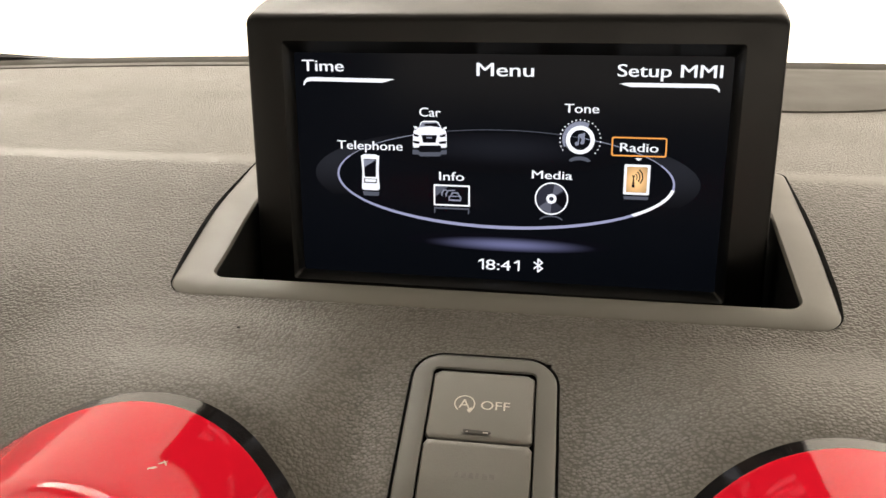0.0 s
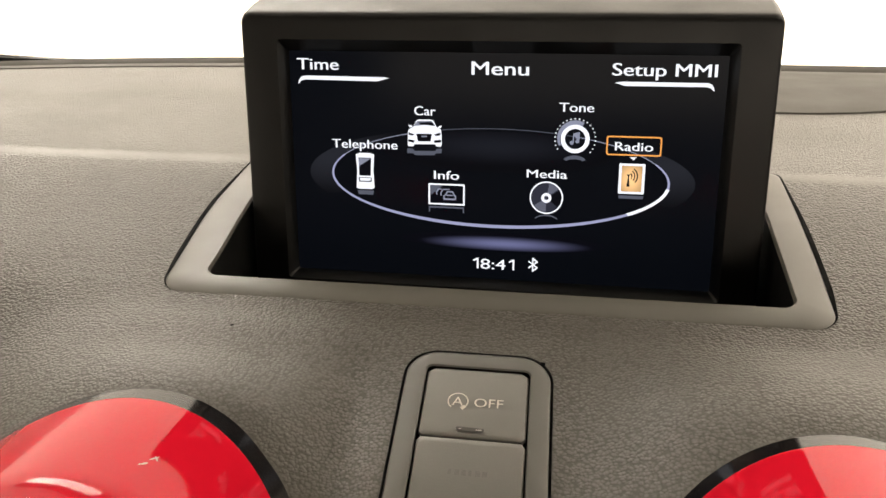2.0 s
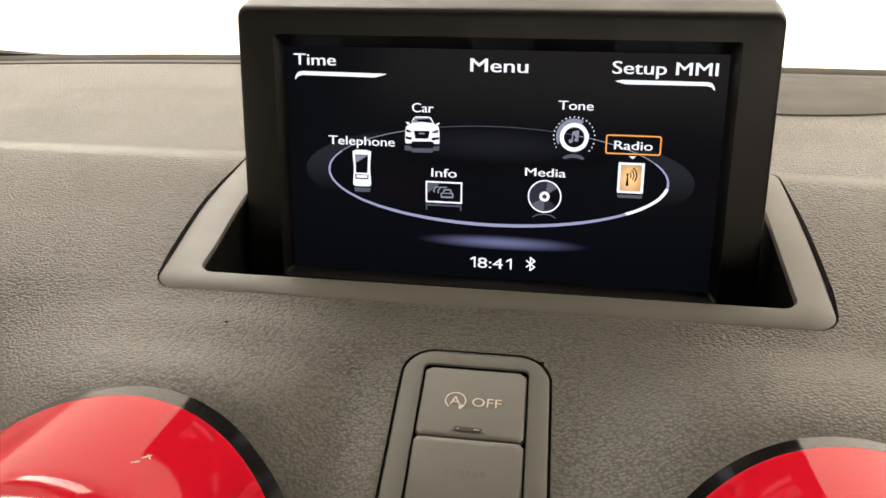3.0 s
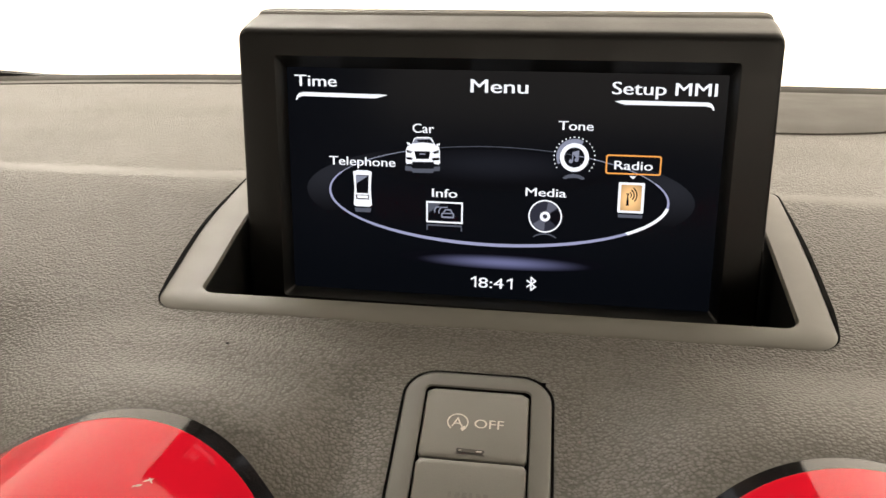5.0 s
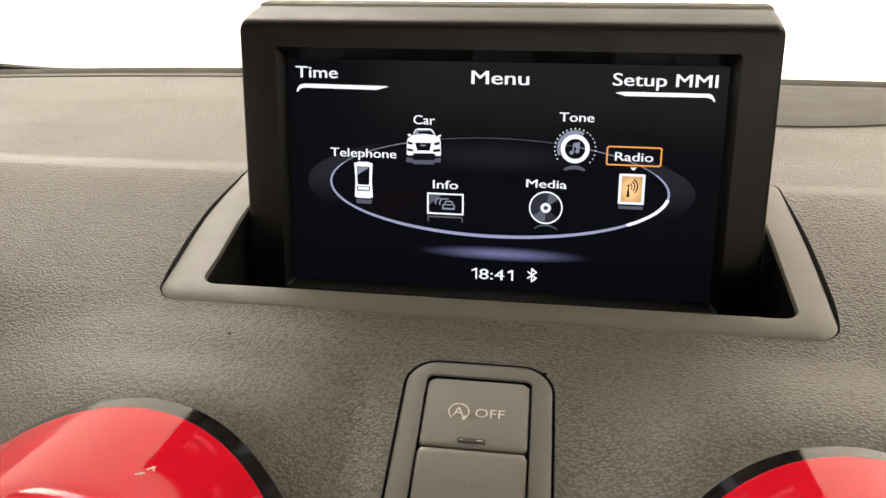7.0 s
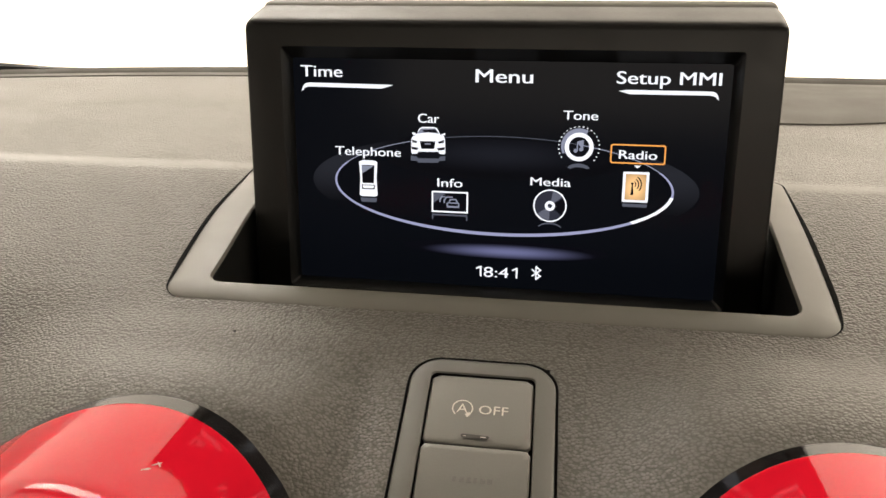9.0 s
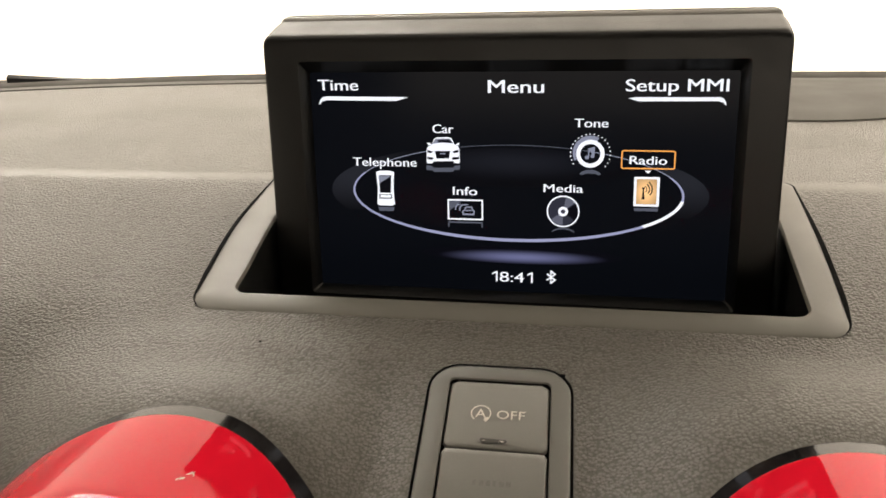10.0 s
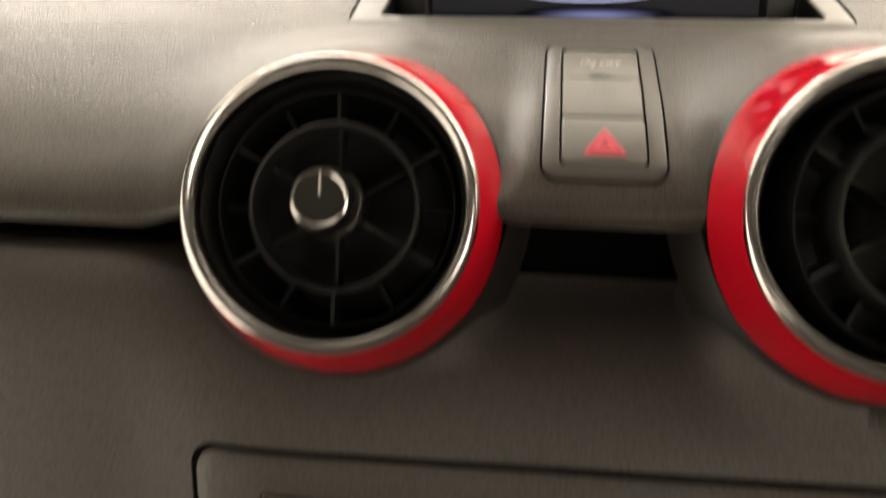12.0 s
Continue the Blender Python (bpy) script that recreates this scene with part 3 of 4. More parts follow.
def build_display():
    """Local x right, y up the screen, z out of it (towards the cabin)."""
    t = thing("popup_display", "dark grey pop-up display risen from the dash, its menu lit", "car display", SCREEN)
    lo = -0.075

    def rim(x, top, z, r):
        w = 2 * x
        return [(px, py, z) for px, py in rounded(w, top - lo, (0.001, r, r, 0.001), 7, 0, (top + lo) / 2)]

    # front frame: flat rim, big rounding at the top, and the opening's bevel
    inner = [(px, py) for px, py in rounded(0.1515, 0.0850, 0.0012, 7, 0.0003, 0.0000)]
    scr = [(px, py) for px, py in rounded(0.1460, 0.0785, 0.0008, 7, 0.0002, -0.0008)]
    outer = [rim(0.0868, 0.0530, -0.0098, 0.0020), rim(0.0868, 0.0553, -0.0096, 0.0024), rim(0.0871, 0.0557, -0.0088, 0.0026), rim(0.0876, 0.0550, -0.0065, 0.0028), rim(0.0880, 0.0538, -0.0030, 0.0030), rim(0.0882, 0.0523, 0.0010, 0.0032),
             rim(0.0882, 0.0517, 0.0027, 0.0032), rim(0.0881, 0.0512, 0.0036, 0.0032), rim(0.0879, 0.0505, 0.0042, 0.0031), rim(0.0875, 0.0496, 0.0045, 0.0030), rim(0.0869, 0.0486, 0.0046, 0.0028)]
    full = outer + [[(x, y, 0.0046) for x, y in inner], [(x, y, 0.0042) for x, y in rounded(0.1509, 0.0844, 0.0012, 7, 0.0003, 0.0)], [(x, y, 0.0004) for x, y in scr], [(x, y, -0.0010) for x, y in scr]]

    part("front_frame", loops_bm(full), M_HOUSING, t, "near-black frame with a rounded top and bevelled opening")
    bm = loops_bm([rim(0.0860, 0.0535, -0.0085, 0.0018), rim(0.0866, 0.0560, -0.0100, 0.0018), rim(0.0866, 0.0571, -0.0112, 0.0020), rim(0.0866, 0.0573, -0.0125, 0.0020), rim(0.0861, 0.0567, -0.0129, 0.0020),
                   rim(0.0861, 0.0567, -0.0135, 0.0020), rim(0.0866, 0.0575, -0.0139, 0.0022), rim(0.0862, 0.0577, -0.0185, 0.0026), rim(0.0845, 0.0545, -0.0215, 0.0040), rim(0.0810, 0.050, -0.0235, 0.004)], close=(False, True))
    part("rear_shell", bm, M_REAR, t, "grey rear shell with a parting line")
    bm = loops_bm([[(x, y, 0.0003) for x, y in scr], [(x, y, -0.0012) for x, y in scr]], close=(True, True))
    screen = part("screen", bm, M_GLASSY, t, "near-black glossy screen showing a round menu", smooth=False)
    return t, screen


display, screen = build_display()


# ---------------------------------------------------------------- the lit picture on the screen (millimetres)
def flat(polys, z=0.0006):
    bm = bmesh.new()
    for p in polys:
        bm.faces.new([bm.verts.new((x / 1000, y / 1000, z)) for x, y in p])
    bmesh.ops.triangulate(bm, faces=bm.faces)
    return bm


def lettering(text, x0, x1, y0, y1, z=0.0006, bold=0.02):
    """A word as a mesh, its capitals filling y0..y1 and its letters x0..x1."""
    cu = bpy.data.curves.new("lettering", "FONT")
    cu.body = text
    cu.resolution_u = 4
    ob = new("lettering", cu)
    bpy.context.view_layer.update()
    me = bpy.data.meshes.new_from_object(ob.evaluated_get(bpy.context.evaluated_depsgraph_get()))
    bpy.data.objects.remove(ob)
    bm = bmesh.new()
    bm.from_mesh(me)
    bpy.data.meshes.remove(me)
    xa, xb = min(v.co.x for v in bm.verts), max(v.co.x for v in bm.verts)
    cap = 0.729
    shift = bold * (y1 - y0)
    for v in bm.verts:
        v.co = ((x0 + shift + (v.co.x - xa) / (xb - xa) * (x1 - x0 - 2 * shift)) / 1000, (y0 + v.co.y / cap * (y1 - y0)) / 1000, z)
    if not bold:
        return bm
    first = list(bm.verts) + list(bm.edges) + list(bm.faces)
    for k, (dx, dz) in enumerate(((-shift, 0.00003), (shift, 0.00006))):
        made = bmesh.ops.duplicate(bm, geom=first)["geom"]
        bmesh.ops.translate(bm, verts=[g for g in made if isinstance(g, bmesh.types.BMVert)], vec=(dx / 1000, 0, dz))
    return bm


def ui(name, bm, mat, label=""):
    return part(name, bm, mat, screen, label, smooth=False)


def frame_band(pts, inner):
    return [[pts[k], pts[(k + 1) % len(pts)], inner[(k + 1) % len(pts)], inner[k]] for k in range(len(pts))]


def circle(cx, cy, r, n=40, ry=None):
    return [(cx + r * math.cos(2 * math.pi * k / n), cy + (ry or r) * math.sin(2 * math.pi * k / n)) for k in range(n)]


def arc_band(cx, cy, rx, ry, a0, a1, w0, w1, n=60):
    """Elliptic band whose thickness goes from w0 (top) to w1 (bottom)."""
    out, inn = [], []
    for k in range(n + 1):
        a = radians(a0 + (a1 - a0) * k / n)
        w = w1 + (w0 - w1) * (math.sin(a) + 1) / 2
        out.append((cx + (rx + w / 2) * math.cos(a), cy + (ry + w / 2) * math.sin(a)))
        inn.append((cx + (rx - w / 2) * math.cos(a), cy + (ry - w / 2) * math.sin(a)))
    return [[out[k], out[k + 1], inn[k + 1], inn[k]] for k in range(n)]


def fading(name, colour, strength, cx, cy, rx, ry, floor=0.0045):
    """Screen light that fades out from the middle of an ellipse."""
    m = glowing(name, colour, strength)
    nt = m.node_tree
    tc = nt.nodes.new("ShaderNodeTexCoord")
    mp = nt.nodes.new("ShaderNodeMapping")
    mp.inputs["Location"].default_value = (-cx / rx, -cy / ry, 0)
    mp.inputs["Scale"].default_value = (1000 / rx, 1000 / ry, 0)
    ln = nt.nodes.new("ShaderNodeVectorMath")
    ln.operation = "LENGTH"
    mr = nt.nodes.new("ShaderNodeMapRange")
    mr.interpolation_type = "SMOOTHSTEP"
    mr.inputs["From Min"].default_value, mr.inputs["From Max"].default_value = 1.0, 0.0
    mr.inputs["To Min"].default_value, mr.inputs["To Max"].default_value = floor, strength
    nt.links.new(tc.outputs["Object"], mp.inputs["Vector"])
    nt.links.new(mp.outputs["Vector"], ln.inputs[0])
    nt.links.new(ln.outputs["Value"], mr.inputs["Value"])
    nt.links.new(mr.outputs["Result"], nt.nodes["Principled BSDF"].inputs["Emission Strength"])
    return m


def build_menu():
    ui("ring_glow", flat([circle(2.0, -26.2, 36, 48, 3.2)], 0.00042), fading("screen_glow", (0.42, 0.44, 0.85), 0.34, 3.0, -26.9, 32, 3.0), "soft lavender glow under the ring")
    cx, cy, rx, ry = -0.5, -3.65, 57.9, 17.05
    for side, a0, a1 in ((-1, 108, 205), (1, -25, 60)):
        rim = [(cx + 66.4 * math.cos(radians(a0 + (a1 - a0) * k / 40)), cy + 17.7 * math.sin(radians(a0 + (a1 - a0) * k / 40))) for k in range(41)]
        inn = [(cx + 57.6 * math.cos(radians(a0 + (a1 - a0) * k / 40)), cy + 16.8 * math.sin(radians(a0 + (a1 - a0) * k / 40))) for k in range(41)]
        ui("ring_sheen", flat([[rim[k], rim[k + 1], inn[k + 1], inn[k]] for k in range(40)], 0.00040), fading("screen_sheen", (0.50, 0.54, 0.70), 0.036, cx + 59 * side, 2.5, 34, 17), "faint sheen beside the ring")
    ui("ring_floor", flat([circle(cx, cy + 9.0, 40, 48, 7.0)], 0.00038), fading("screen_floor", (0.45, 0.50, 0.70), 0.022, cx, cy + 11.0, 42, 7.5), "faint light on the back of the ring's floor")
    for word, x0, x1, y0, y1 in (("Time", -70.0, -55.0, 32.15, 36.2), ("Menu", -9.0, 10.2, 31.3, 35.9), ("Setup MMI", 37.1, 69.9, 31.8, 36.0), ("Car", -28.7, -21.2, 17.35, 20.6),
                                 ("Telephone", -58.4, -34.7, 5.3, 8.5), ("Info", -21.9, -13.0, -4.6, -1.5), ("Tone", 20.5, 31.9, 19.8, 22.9), ("Radio", 39.2, 51.6, 7.4, 10.4),
                                 ("Media", 10.3, 24.0, -2.8, 0.15), ("8:4", -5.2, 3.7, -36.3, -32.4)):
        ui("caption", lettering(word, x0, x1, y0, y1, bold=0.014 if ":" in word else 0.024), UI_WHITE, "white word " + word if ":" not in word else "white middle digits of the clock")
    ui("corner_bar", flat([[(-69.9, 27.2), (-69.3, 27.4), (-68.8, 28.2), (-67.2, 28.7), (-41.4, 28.5), (-37.2, 29.7), (-39.0, 29.9), (-67.0, 30.1), (-68.6, 29.7), (-69.5, 28.6)]]), UI_WHITE)
    ui("corner_bar", flat([[(69.4, 27.2), (68.9, 27.5), (68.3, 28.2), (66.8, 28.6), (41.4, 28.5), (38.0, 29.5), (40.4, 29.9), (67.4, 29.9), (68.5, 29.4), (69.2, 28.3)]]), UI_WHITE)
    for x in (-7.9, 4.8):
        ui("clock_digit", flat([[(x, -33.7), (x, -33.2), (x + 1.35, -32.4), (x + 2.0, -32.4), (x + 2.0, -36.3), (x + 1.35, -36.3), (x + 1.35, -33.2)]]), UI_WHITE, "white clock digit 1")
    # the ring: bright in front, dim behind
    ui("ring_front", flat(arc_band(cx, cy, rx, ry, -203, 23, 0.35, 1.15, 90), 0.0005), UI_RING, "lavender front of the menu ring")
    for a0, a1 in ((23, 62), (118, 157)):
        ui("ring_flank", flat(arc_band(cx, cy, rx, ry, a0, a1, 0.28, 0.7, 40), 0.0005), UI_FLANK, "dimmer flank of the menu ring")
    ui("ring_back", flat(arc_band(cx, cy, rx, ry, 62, 118, 0.22, 0.5, 40), 0.0005), UI_DIM, "dim back of the menu ring")
    ui("ring_highlight", flat(arc_band(cx, cy, rx, ry, -39, -5, 1.0, 1.35, 20), 0.00055), UI_WHITE, "white stretch of the ring at the chosen entry")
    # car
    ui("car_icon", flat([[(-31.0, 11.4), (-30.6, 12.5), (-29.2, 13.2), (-28.1, 15.4), (-27.2, 15.9), (-23.0, 16.0), (-22.0, 15.6), (-20.8, 13.4), (-19.5, 12.8), (-19.2, 11.5), (-19.1, 7.2), (-19.5, 6.7), (-21.1, 6.8), (-21.4, 7.5), (-28.7, 7.3), (-28.9, 6.6), (-30.7, 6.5), (-31.1, 7.0)],
                          [(-30.9, 13.9), (-29.7, 13.9), (-29.2, 13.2), (-30.2, 13.0)], [(-20.6, 13.5), (-20.0, 13.0), (-19.2, 13.4), (-19.1, 14.1)]]), UI_WHITE, "white car picture")
    ui("car_glass", flat([[(-29.0, 13.6), (-27.6, 15.4), (-22.6, 15.5), (-21.2, 13.8), (-25.0, 14.1)]], 0.0007), UI_SILVER, "silver windscreen of the car picture")
    ui("car_shade", flat([[(-26.4, 14.1), (-27.2, 14.9), (-22.6, 15.2), (-21.6, 13.9), (-25.0, 14.2)], [(-28.0, 11.0), (-22.5, 11.1), (-23.0, 8.5), (-27.4, 8.4)],
                          [(-30.8, 11.5), (-28.7, 10.8), (-29.3, 10.3), (-30.6, 10.6)], [(-21.7, 10.9), (-19.5, 11.7), (-19.6, 10.7), (-21.1, 10.4)],
                          [(-30.9, 9.0), (-28.6, 8.7), (-28.9, 7.9), (-30.8, 8.2)], [(-21.9, 8.8), (-19.3, 9.2), (-19.4, 8.3), (-21.6, 8.0)]], 0.0008), UI_DARK, "dark glass and grille of the car picture")
    ui("car_badge", flat([[(-26.2, 10.4), (-24.2, 10.45), (-24.2, 9.95), (-26.2, 9.9)]], 0.0009), UI_SILVER)
    ui("icon_reflection", flat([[(-31.2, 5.9), (-29.2, 5.7), (-28.6, 5.0), (-21.4, 5.2), (-21.0, 5.9), (-19.1, 6.1), (-19.2, 4.5), (-21.2, 4.4), (-21.6, 3.7), (-28.6, 3.5), (-29.0, 4.1), (-31.3, 4.2)]]), UI_DIM)
    # telephone
    ui("phone_icon", flat([[(-49.9, 3.1), (-48.4, 3.7), (-44.7, 3.7), (-43.2, 3.2), (-43.6, -2.6), (-43.3, -8.6), (-44.2, -9.2), (-49.0, -9.2), (-49.9, -8.7), (-49.5, -2.6)]]), UI_WHITE, "white telephone picture")
    ui("phone_face", flat([[(-48.9, 2.0), (-44.3, 2.0), (-44.6, -4.4), (-48.7, -4.4)], [(-49.0, -5.0), (-44.2, -5.0), (-44.4, -6.6), (-48.9, -6.6)]], 0.0007), UI_DARK)
    ui("phone_gleam", flat([[(-48.8, 1.8), (-44.4, 1.8), (-48.7, -1.0)]], 0.0008), UI_SILVER)
    ui("phone_keys", flat([[(-48.6, -5.2), (-44.5, -5.2), (-44.7, -6.2), (-48.5, -6.2)]], 0.0008), UI_WHITE)
    ui("icon_reflection", flat([[(-49.6, -9.7), (-43.5, -9.7), (-43.9, -11.2), (-49.2, -11.2)]]), UI_DIM)
    # info
    o, i = rounded(12.9, 7.6, 0.2, 2, -17.45, -9.95), rounded(11.7, 6.4, 0.2, 2, -17.45, -9.95)
    ui("info_icon", flat(frame_band(o, i)), UI_WHITE, "white framed traffic picture")
    ui("info_gleam", flat([[(-23.3, -6.8), (-18.6, -6.8), (-23.3, -10.6)]], 0.00045), UI_DIM)
    ui("info_cars", flat(frame_band([(-18.5, -11.9), (-18.6, -10.4), (-17.9, -9.9), (-17.3, -8.7), (-15.1, -8.7), (-14.5, -9.9), (-14.0, -10.4), (-14.1, -11.9)], [(-18.0, -11.3), (-18.1, -10.7), (-17.6, -10.2), (-17.0, -9.2), (-15.4, -9.2), (-14.9, -10.2), (-14.5, -10.7), (-14.6, -11.3)])
                         + [[(-17.6, -10.4), (-15.0, -10.4), (-15.0, -10.0), (-17.6, -10.0)], [(-19.6, -10.4), (-19.7, -9.4), (-18.8, -8.0), (-16.2, -7.9), (-16.4, -8.3), (-18.5, -8.4), (-19.2, -9.5), (-19.1, -10.4)],
                            [(-21.1, -10.1), (-21.2, -9.2), (-20.4, -7.9), (-19.0, -7.9), (-19.2, -8.3), (-20.1, -8.3), (-20.7, -9.3), (-20.6, -10.1)]], 0.0007), UI_FLANK)
    ui("icon_reflection", flat([[(-23.8, -14.3), (-11.2, -14.3), (-11.4, -14.9), (-23.6, -14.9)], [(-23.8, -14.9), (-23.3, -14.9), (-23.3, -16.4), (-23.8, -16.4)], [(-11.7, -14.9), (-11.2, -14.9), (-11.2, -16.4), (-11.7, -16.4)]]), UI_DIM)
    # tone dial
    dx, dy = 26.1, 10.8
    ui("dial_icon", flat(frame_band(circle(dx, dy, 4.8), circle(dx, dy, 3.35)), 0.0007), UI_WHITE, "white dial picture")
    ui("dial_sweep", flat(arc_band(dx, dy, 5.45, 5.45, 62, 205, 1.5, 0.5, 30)), UI_FLANK)
    ui("dial_dots", flat([circle(dx + 6.7 * math.cos(radians(a)), dy + 6.7 * math.sin(radians(a)), 0.26, 8) for a in range(-40, 221, 12)]), UI_WHITE)
    ui("note_icon", flat([[(25.3, 9.5), (25.7, 9.5), (25.8, 11.9), (27.2, 12.3), (27.1, 10.0), (27.5, 10.0), (27.6, 13.2), (25.4, 12.6)], circle(25.0, 9.5, 0.68, 12), circle(26.85, 10.0, 0.68, 12)]), UI_FLANK)
    ui("icon_reflection", flat(arc_band(dx + 0.1, 3.0, 3.4, 1.6, 20, 160, 1.3, 0.6, 16)), UI_DIM)
    # radio, chosen
    o, i = rounded(17.9, 6.5, 0.8, 4, 45.35, 9.0), rounded(16.9, 5.5, 0.5, 4, 45.35, 9.0)
    ui("choice_box", flat(frame_band(o, i)), UI_ORANGE, "orange box round the chosen entry")
    ui("pointer", flat([[(44.2, 5.3), (46.6, 5.3), (45.5, 4.3)]]), UI_WHITE)
    o, i = rounded(8.5, 10.3, 0.4, 3, 45.25, -2.0), rounded(6.7, 8.7, 0.3, 3, 45.25, -2.0)
    ui("radio_icon", flat(frame_band(o, i)), UI_WHITE, "white framed radio picture")
    ui("radio_face", flat([i], 0.0005), fading("screen_peach", (1.0, 0.60, 0.27), 1.15, 45.0, -2.2, 6.0, 7.5, 0.45), "glowing orange picture ground")
    ui("aerial", flat([[(43.7, -4.6), (44.7, -4.6), (44.35, -1.3), (44.7, -0.5), (43.6, -0.5), (44.0, -1.3)]] + arc_band(44.0, -1.1, 1.3, 1.3, -40, 55, 0.32, 0.32, 8) + arc_band(44.0, -1.1, 2.2, 2.2, -40, 55, 0.38, 0.38, 8) + arc_band(44.0, -1.1, 3.1, 3.1, -40, 55, 0.42, 0.42, 8), 0.0008), UI_DARK)
    ui("icon_reflection", flat([[(41.2, -7.7), (49.4, -7.7), (49.2, -8.8), (41.4, -8.8)]]), UI_DIM)
    # media disc
    mx, my = 17.2, -9.65
    ui("disc_icon", flat(frame_band(circle(mx, my, 5.7), circle(mx, my, 5.2))), UI_WHITE, "white rimmed disc picture")
    ui("disc_face", flat([circle(mx, my, 5.2)], 0.00045), UI_DISC, "dusky disc face")
    ui("disc_sheen", flat([[(mx, my)] + [(mx + 5.1 * math.cos(radians(a)), my + 5.1 * math.sin(radians(a))) for a in range(38, 84, 6)], [(mx, my)] + [(mx + 5.1 * math.cos(radians(a)), my + 5.1 * math.sin(radians(a))) for a in range(215, 275, 6)]], 0.0005), UI_SHEEN)
    ui("disc_shade", flat([[(mx, my)] + [(mx + 5.1 * math.cos(radians(a)), my + 5.1 * math.sin(radians(a))) for a in range(-40, 36, 6)]], 0.0005), UI_DARK)
    ui("disc_hub", flat(frame_band(circle(mx, my, 1.75, 24), circle(mx, my, 0.75, 24)), 0.0008), UI_WHITE)
    ui("icon_reflection", flat(arc_band(mx + 0.1, -18.0, 4.2, 2.2, 25, 155, 0.5, 0.3, 16)), UI_DIM)
    # wireless mark beside the clock
    ui("status_mark", flat([[(13.0, -36.4), (13.5, -36.4), (13.5, -31.3), (13.0, -31.3)], [(13.4, -31.3), (13.2, -31.9), (14.3, -32.8), (11.6, -34.9), (11.9, -35.3), (15.2, -32.8)], [(13.4, -36.4), (13.2, -35.8), (14.3, -34.9), (11.6, -32.8), (11.9, -32.4), (15.2, -34.9)]]), UI_WHITE, "white wireless sign")


build_menu()


# ---------------------------------------------------------------- button panel
PANEL_TURN = 2.3
PANEL_BACK = 0.0017


def on_panel(u, v, h):
    """u across, v along (y at the panel's axis), turned a little, laid on the base form without the vent humps."""
    a = radians(PANEL_TURN)
    y = v - PANEL_BACK
    x = u - (y - 0.245) * math.tan(a)
    e = 0.0015
    z = hermite(CORE_Y, CORE_Z, y)
    sl = (hermite(CORE_Y, CORE_Z, y + e) - hermite(CORE_Y, CORE_Z, y - e)) / (2 * e)
    n = Vector((0, -sl, 1)).normalized()
    return Vector((x, y, z)) + n * h


def dense(pts, step=0.002):
    out = []
    m = len(pts)
    for k in range(m):
        a, b = pts[k], pts[(k + 1) % m]
        c = max(1, int(math.dist(a, b) / step))
        out += [(a[0] + (b[0] - a[0]) * j / c, a[1] + (b[1] - a[1]) * j / c) for j in range(c)]
    return out


def patch(w, v0, v1, r, h, top, depth, crown=0.0, u0=0.0, tilt=0.0):
    """A cap shaped to the dash: outline at h - depth, edge rounding, and a filled top made of rows."""
    bm = bmesh.new()
    rows = max(6, int((v1 - v0) / 0.0012))
    cols = 16

    def half(v, inset):
        d = min(v - v0, v1 - v) - inset
        rr = r[0] if v - v0 < v1 - v else r[1]
        k = max(0.0, rr - d)
        return w / 2 - inset - (rr - math.sqrt(max(0.0, rr * rr - k * k)))
    grid = []
    for i in range(rows + 1):
        v = v0 + top + (v1 - v0 - 2 * top) * i / rows
        hw = half(v, top)
        grid.append([bm.verts.new(on_panel(u0 - hw + 2 * hw * j / cols, v, h + tilt * (v - (v0 + v1) / 2) + crown * (1 - ((v - v0) / (v1 - v0) * 2 - 1) ** 2))) for j in range(cols + 1)])
    for a, b in zip(grid, grid[1:]):
        for j in range(cols):
            bm.faces.new((a[j], a[j + 1], b[j + 1], b[j]))
    ring = grid[0] + [g[-1] for g in grid[1:]] + grid[-1][-2::-1] + [g[0] for g in grid[-2:0:-1]]
    uv = []
    for i in range(cols + 1):
        uv.append((u0 - half(v0 + top, top) * (1 - 2 * i / cols), v0 + top))
    for i in range(1, rows + 1):
        v = v0 + top + (v1 - v0 - 2 * top) * i / rows
        uv.append((u0 + half(v, top), v))
    for i in range(cols - 1, -1, -1):
        uv.append((u0 - half(v1 - top, top) * (1 - 2 * i / cols), v1 - top))
    for i in range(rows - 1, 0, -1):
        v = v0 + top + (v1 - v0 - 2 * top) * i / rows
        uv.append((u0 - half(v, top), v))
    cu, cv = u0, (v0 + v1) / 2
    low = None
    for grow, dh in ((top * 0.7, -top * 0.35), (top, -top), (top, -depth)):
        nxt = []
        for (u, v), vert in zip(uv, ring):
            du, dv = u - cu, v - cv
            ou = du * (1 + grow / (w / 2))
            ov = dv * (1 + grow / ((v1 - v0) / 2))
            nxt.append(bm.verts.new(on_panel(cu + ou, cv + ov, h + dh + tilt * dv)))
        prev = low or ring
        for k in range(len(ring)):
            j = (k + 1) % len(ring)
            bm.faces.new((prev[k], prev[j], nxt[j], nxt[k]))
        low = nxt
    return bm


def outline(w, v0, v1, r_low, r_top, n=8, m=24):
    """Rounded rectangle with the same number of points whatever its size."""
    pts = rounded(w, v1 - v0, (r_low, r_top, r_top, r_low), n, 0, (v0 + v1) / 2)
    out = []
    for k in range(4):
        corner = pts[k * (n + 1):(k + 1) * (n + 1)]
        nxt = pts[((k + 1) * (n + 1)) % len(pts)]
        out += corner
        out += [(corner[-1][0] + (nxt[0] - corner[-1][0]) * j / m, corner[-1][1] + (nxt[1] - corner[-1][1]) * j / m) for j in range(1, m)]
    return out


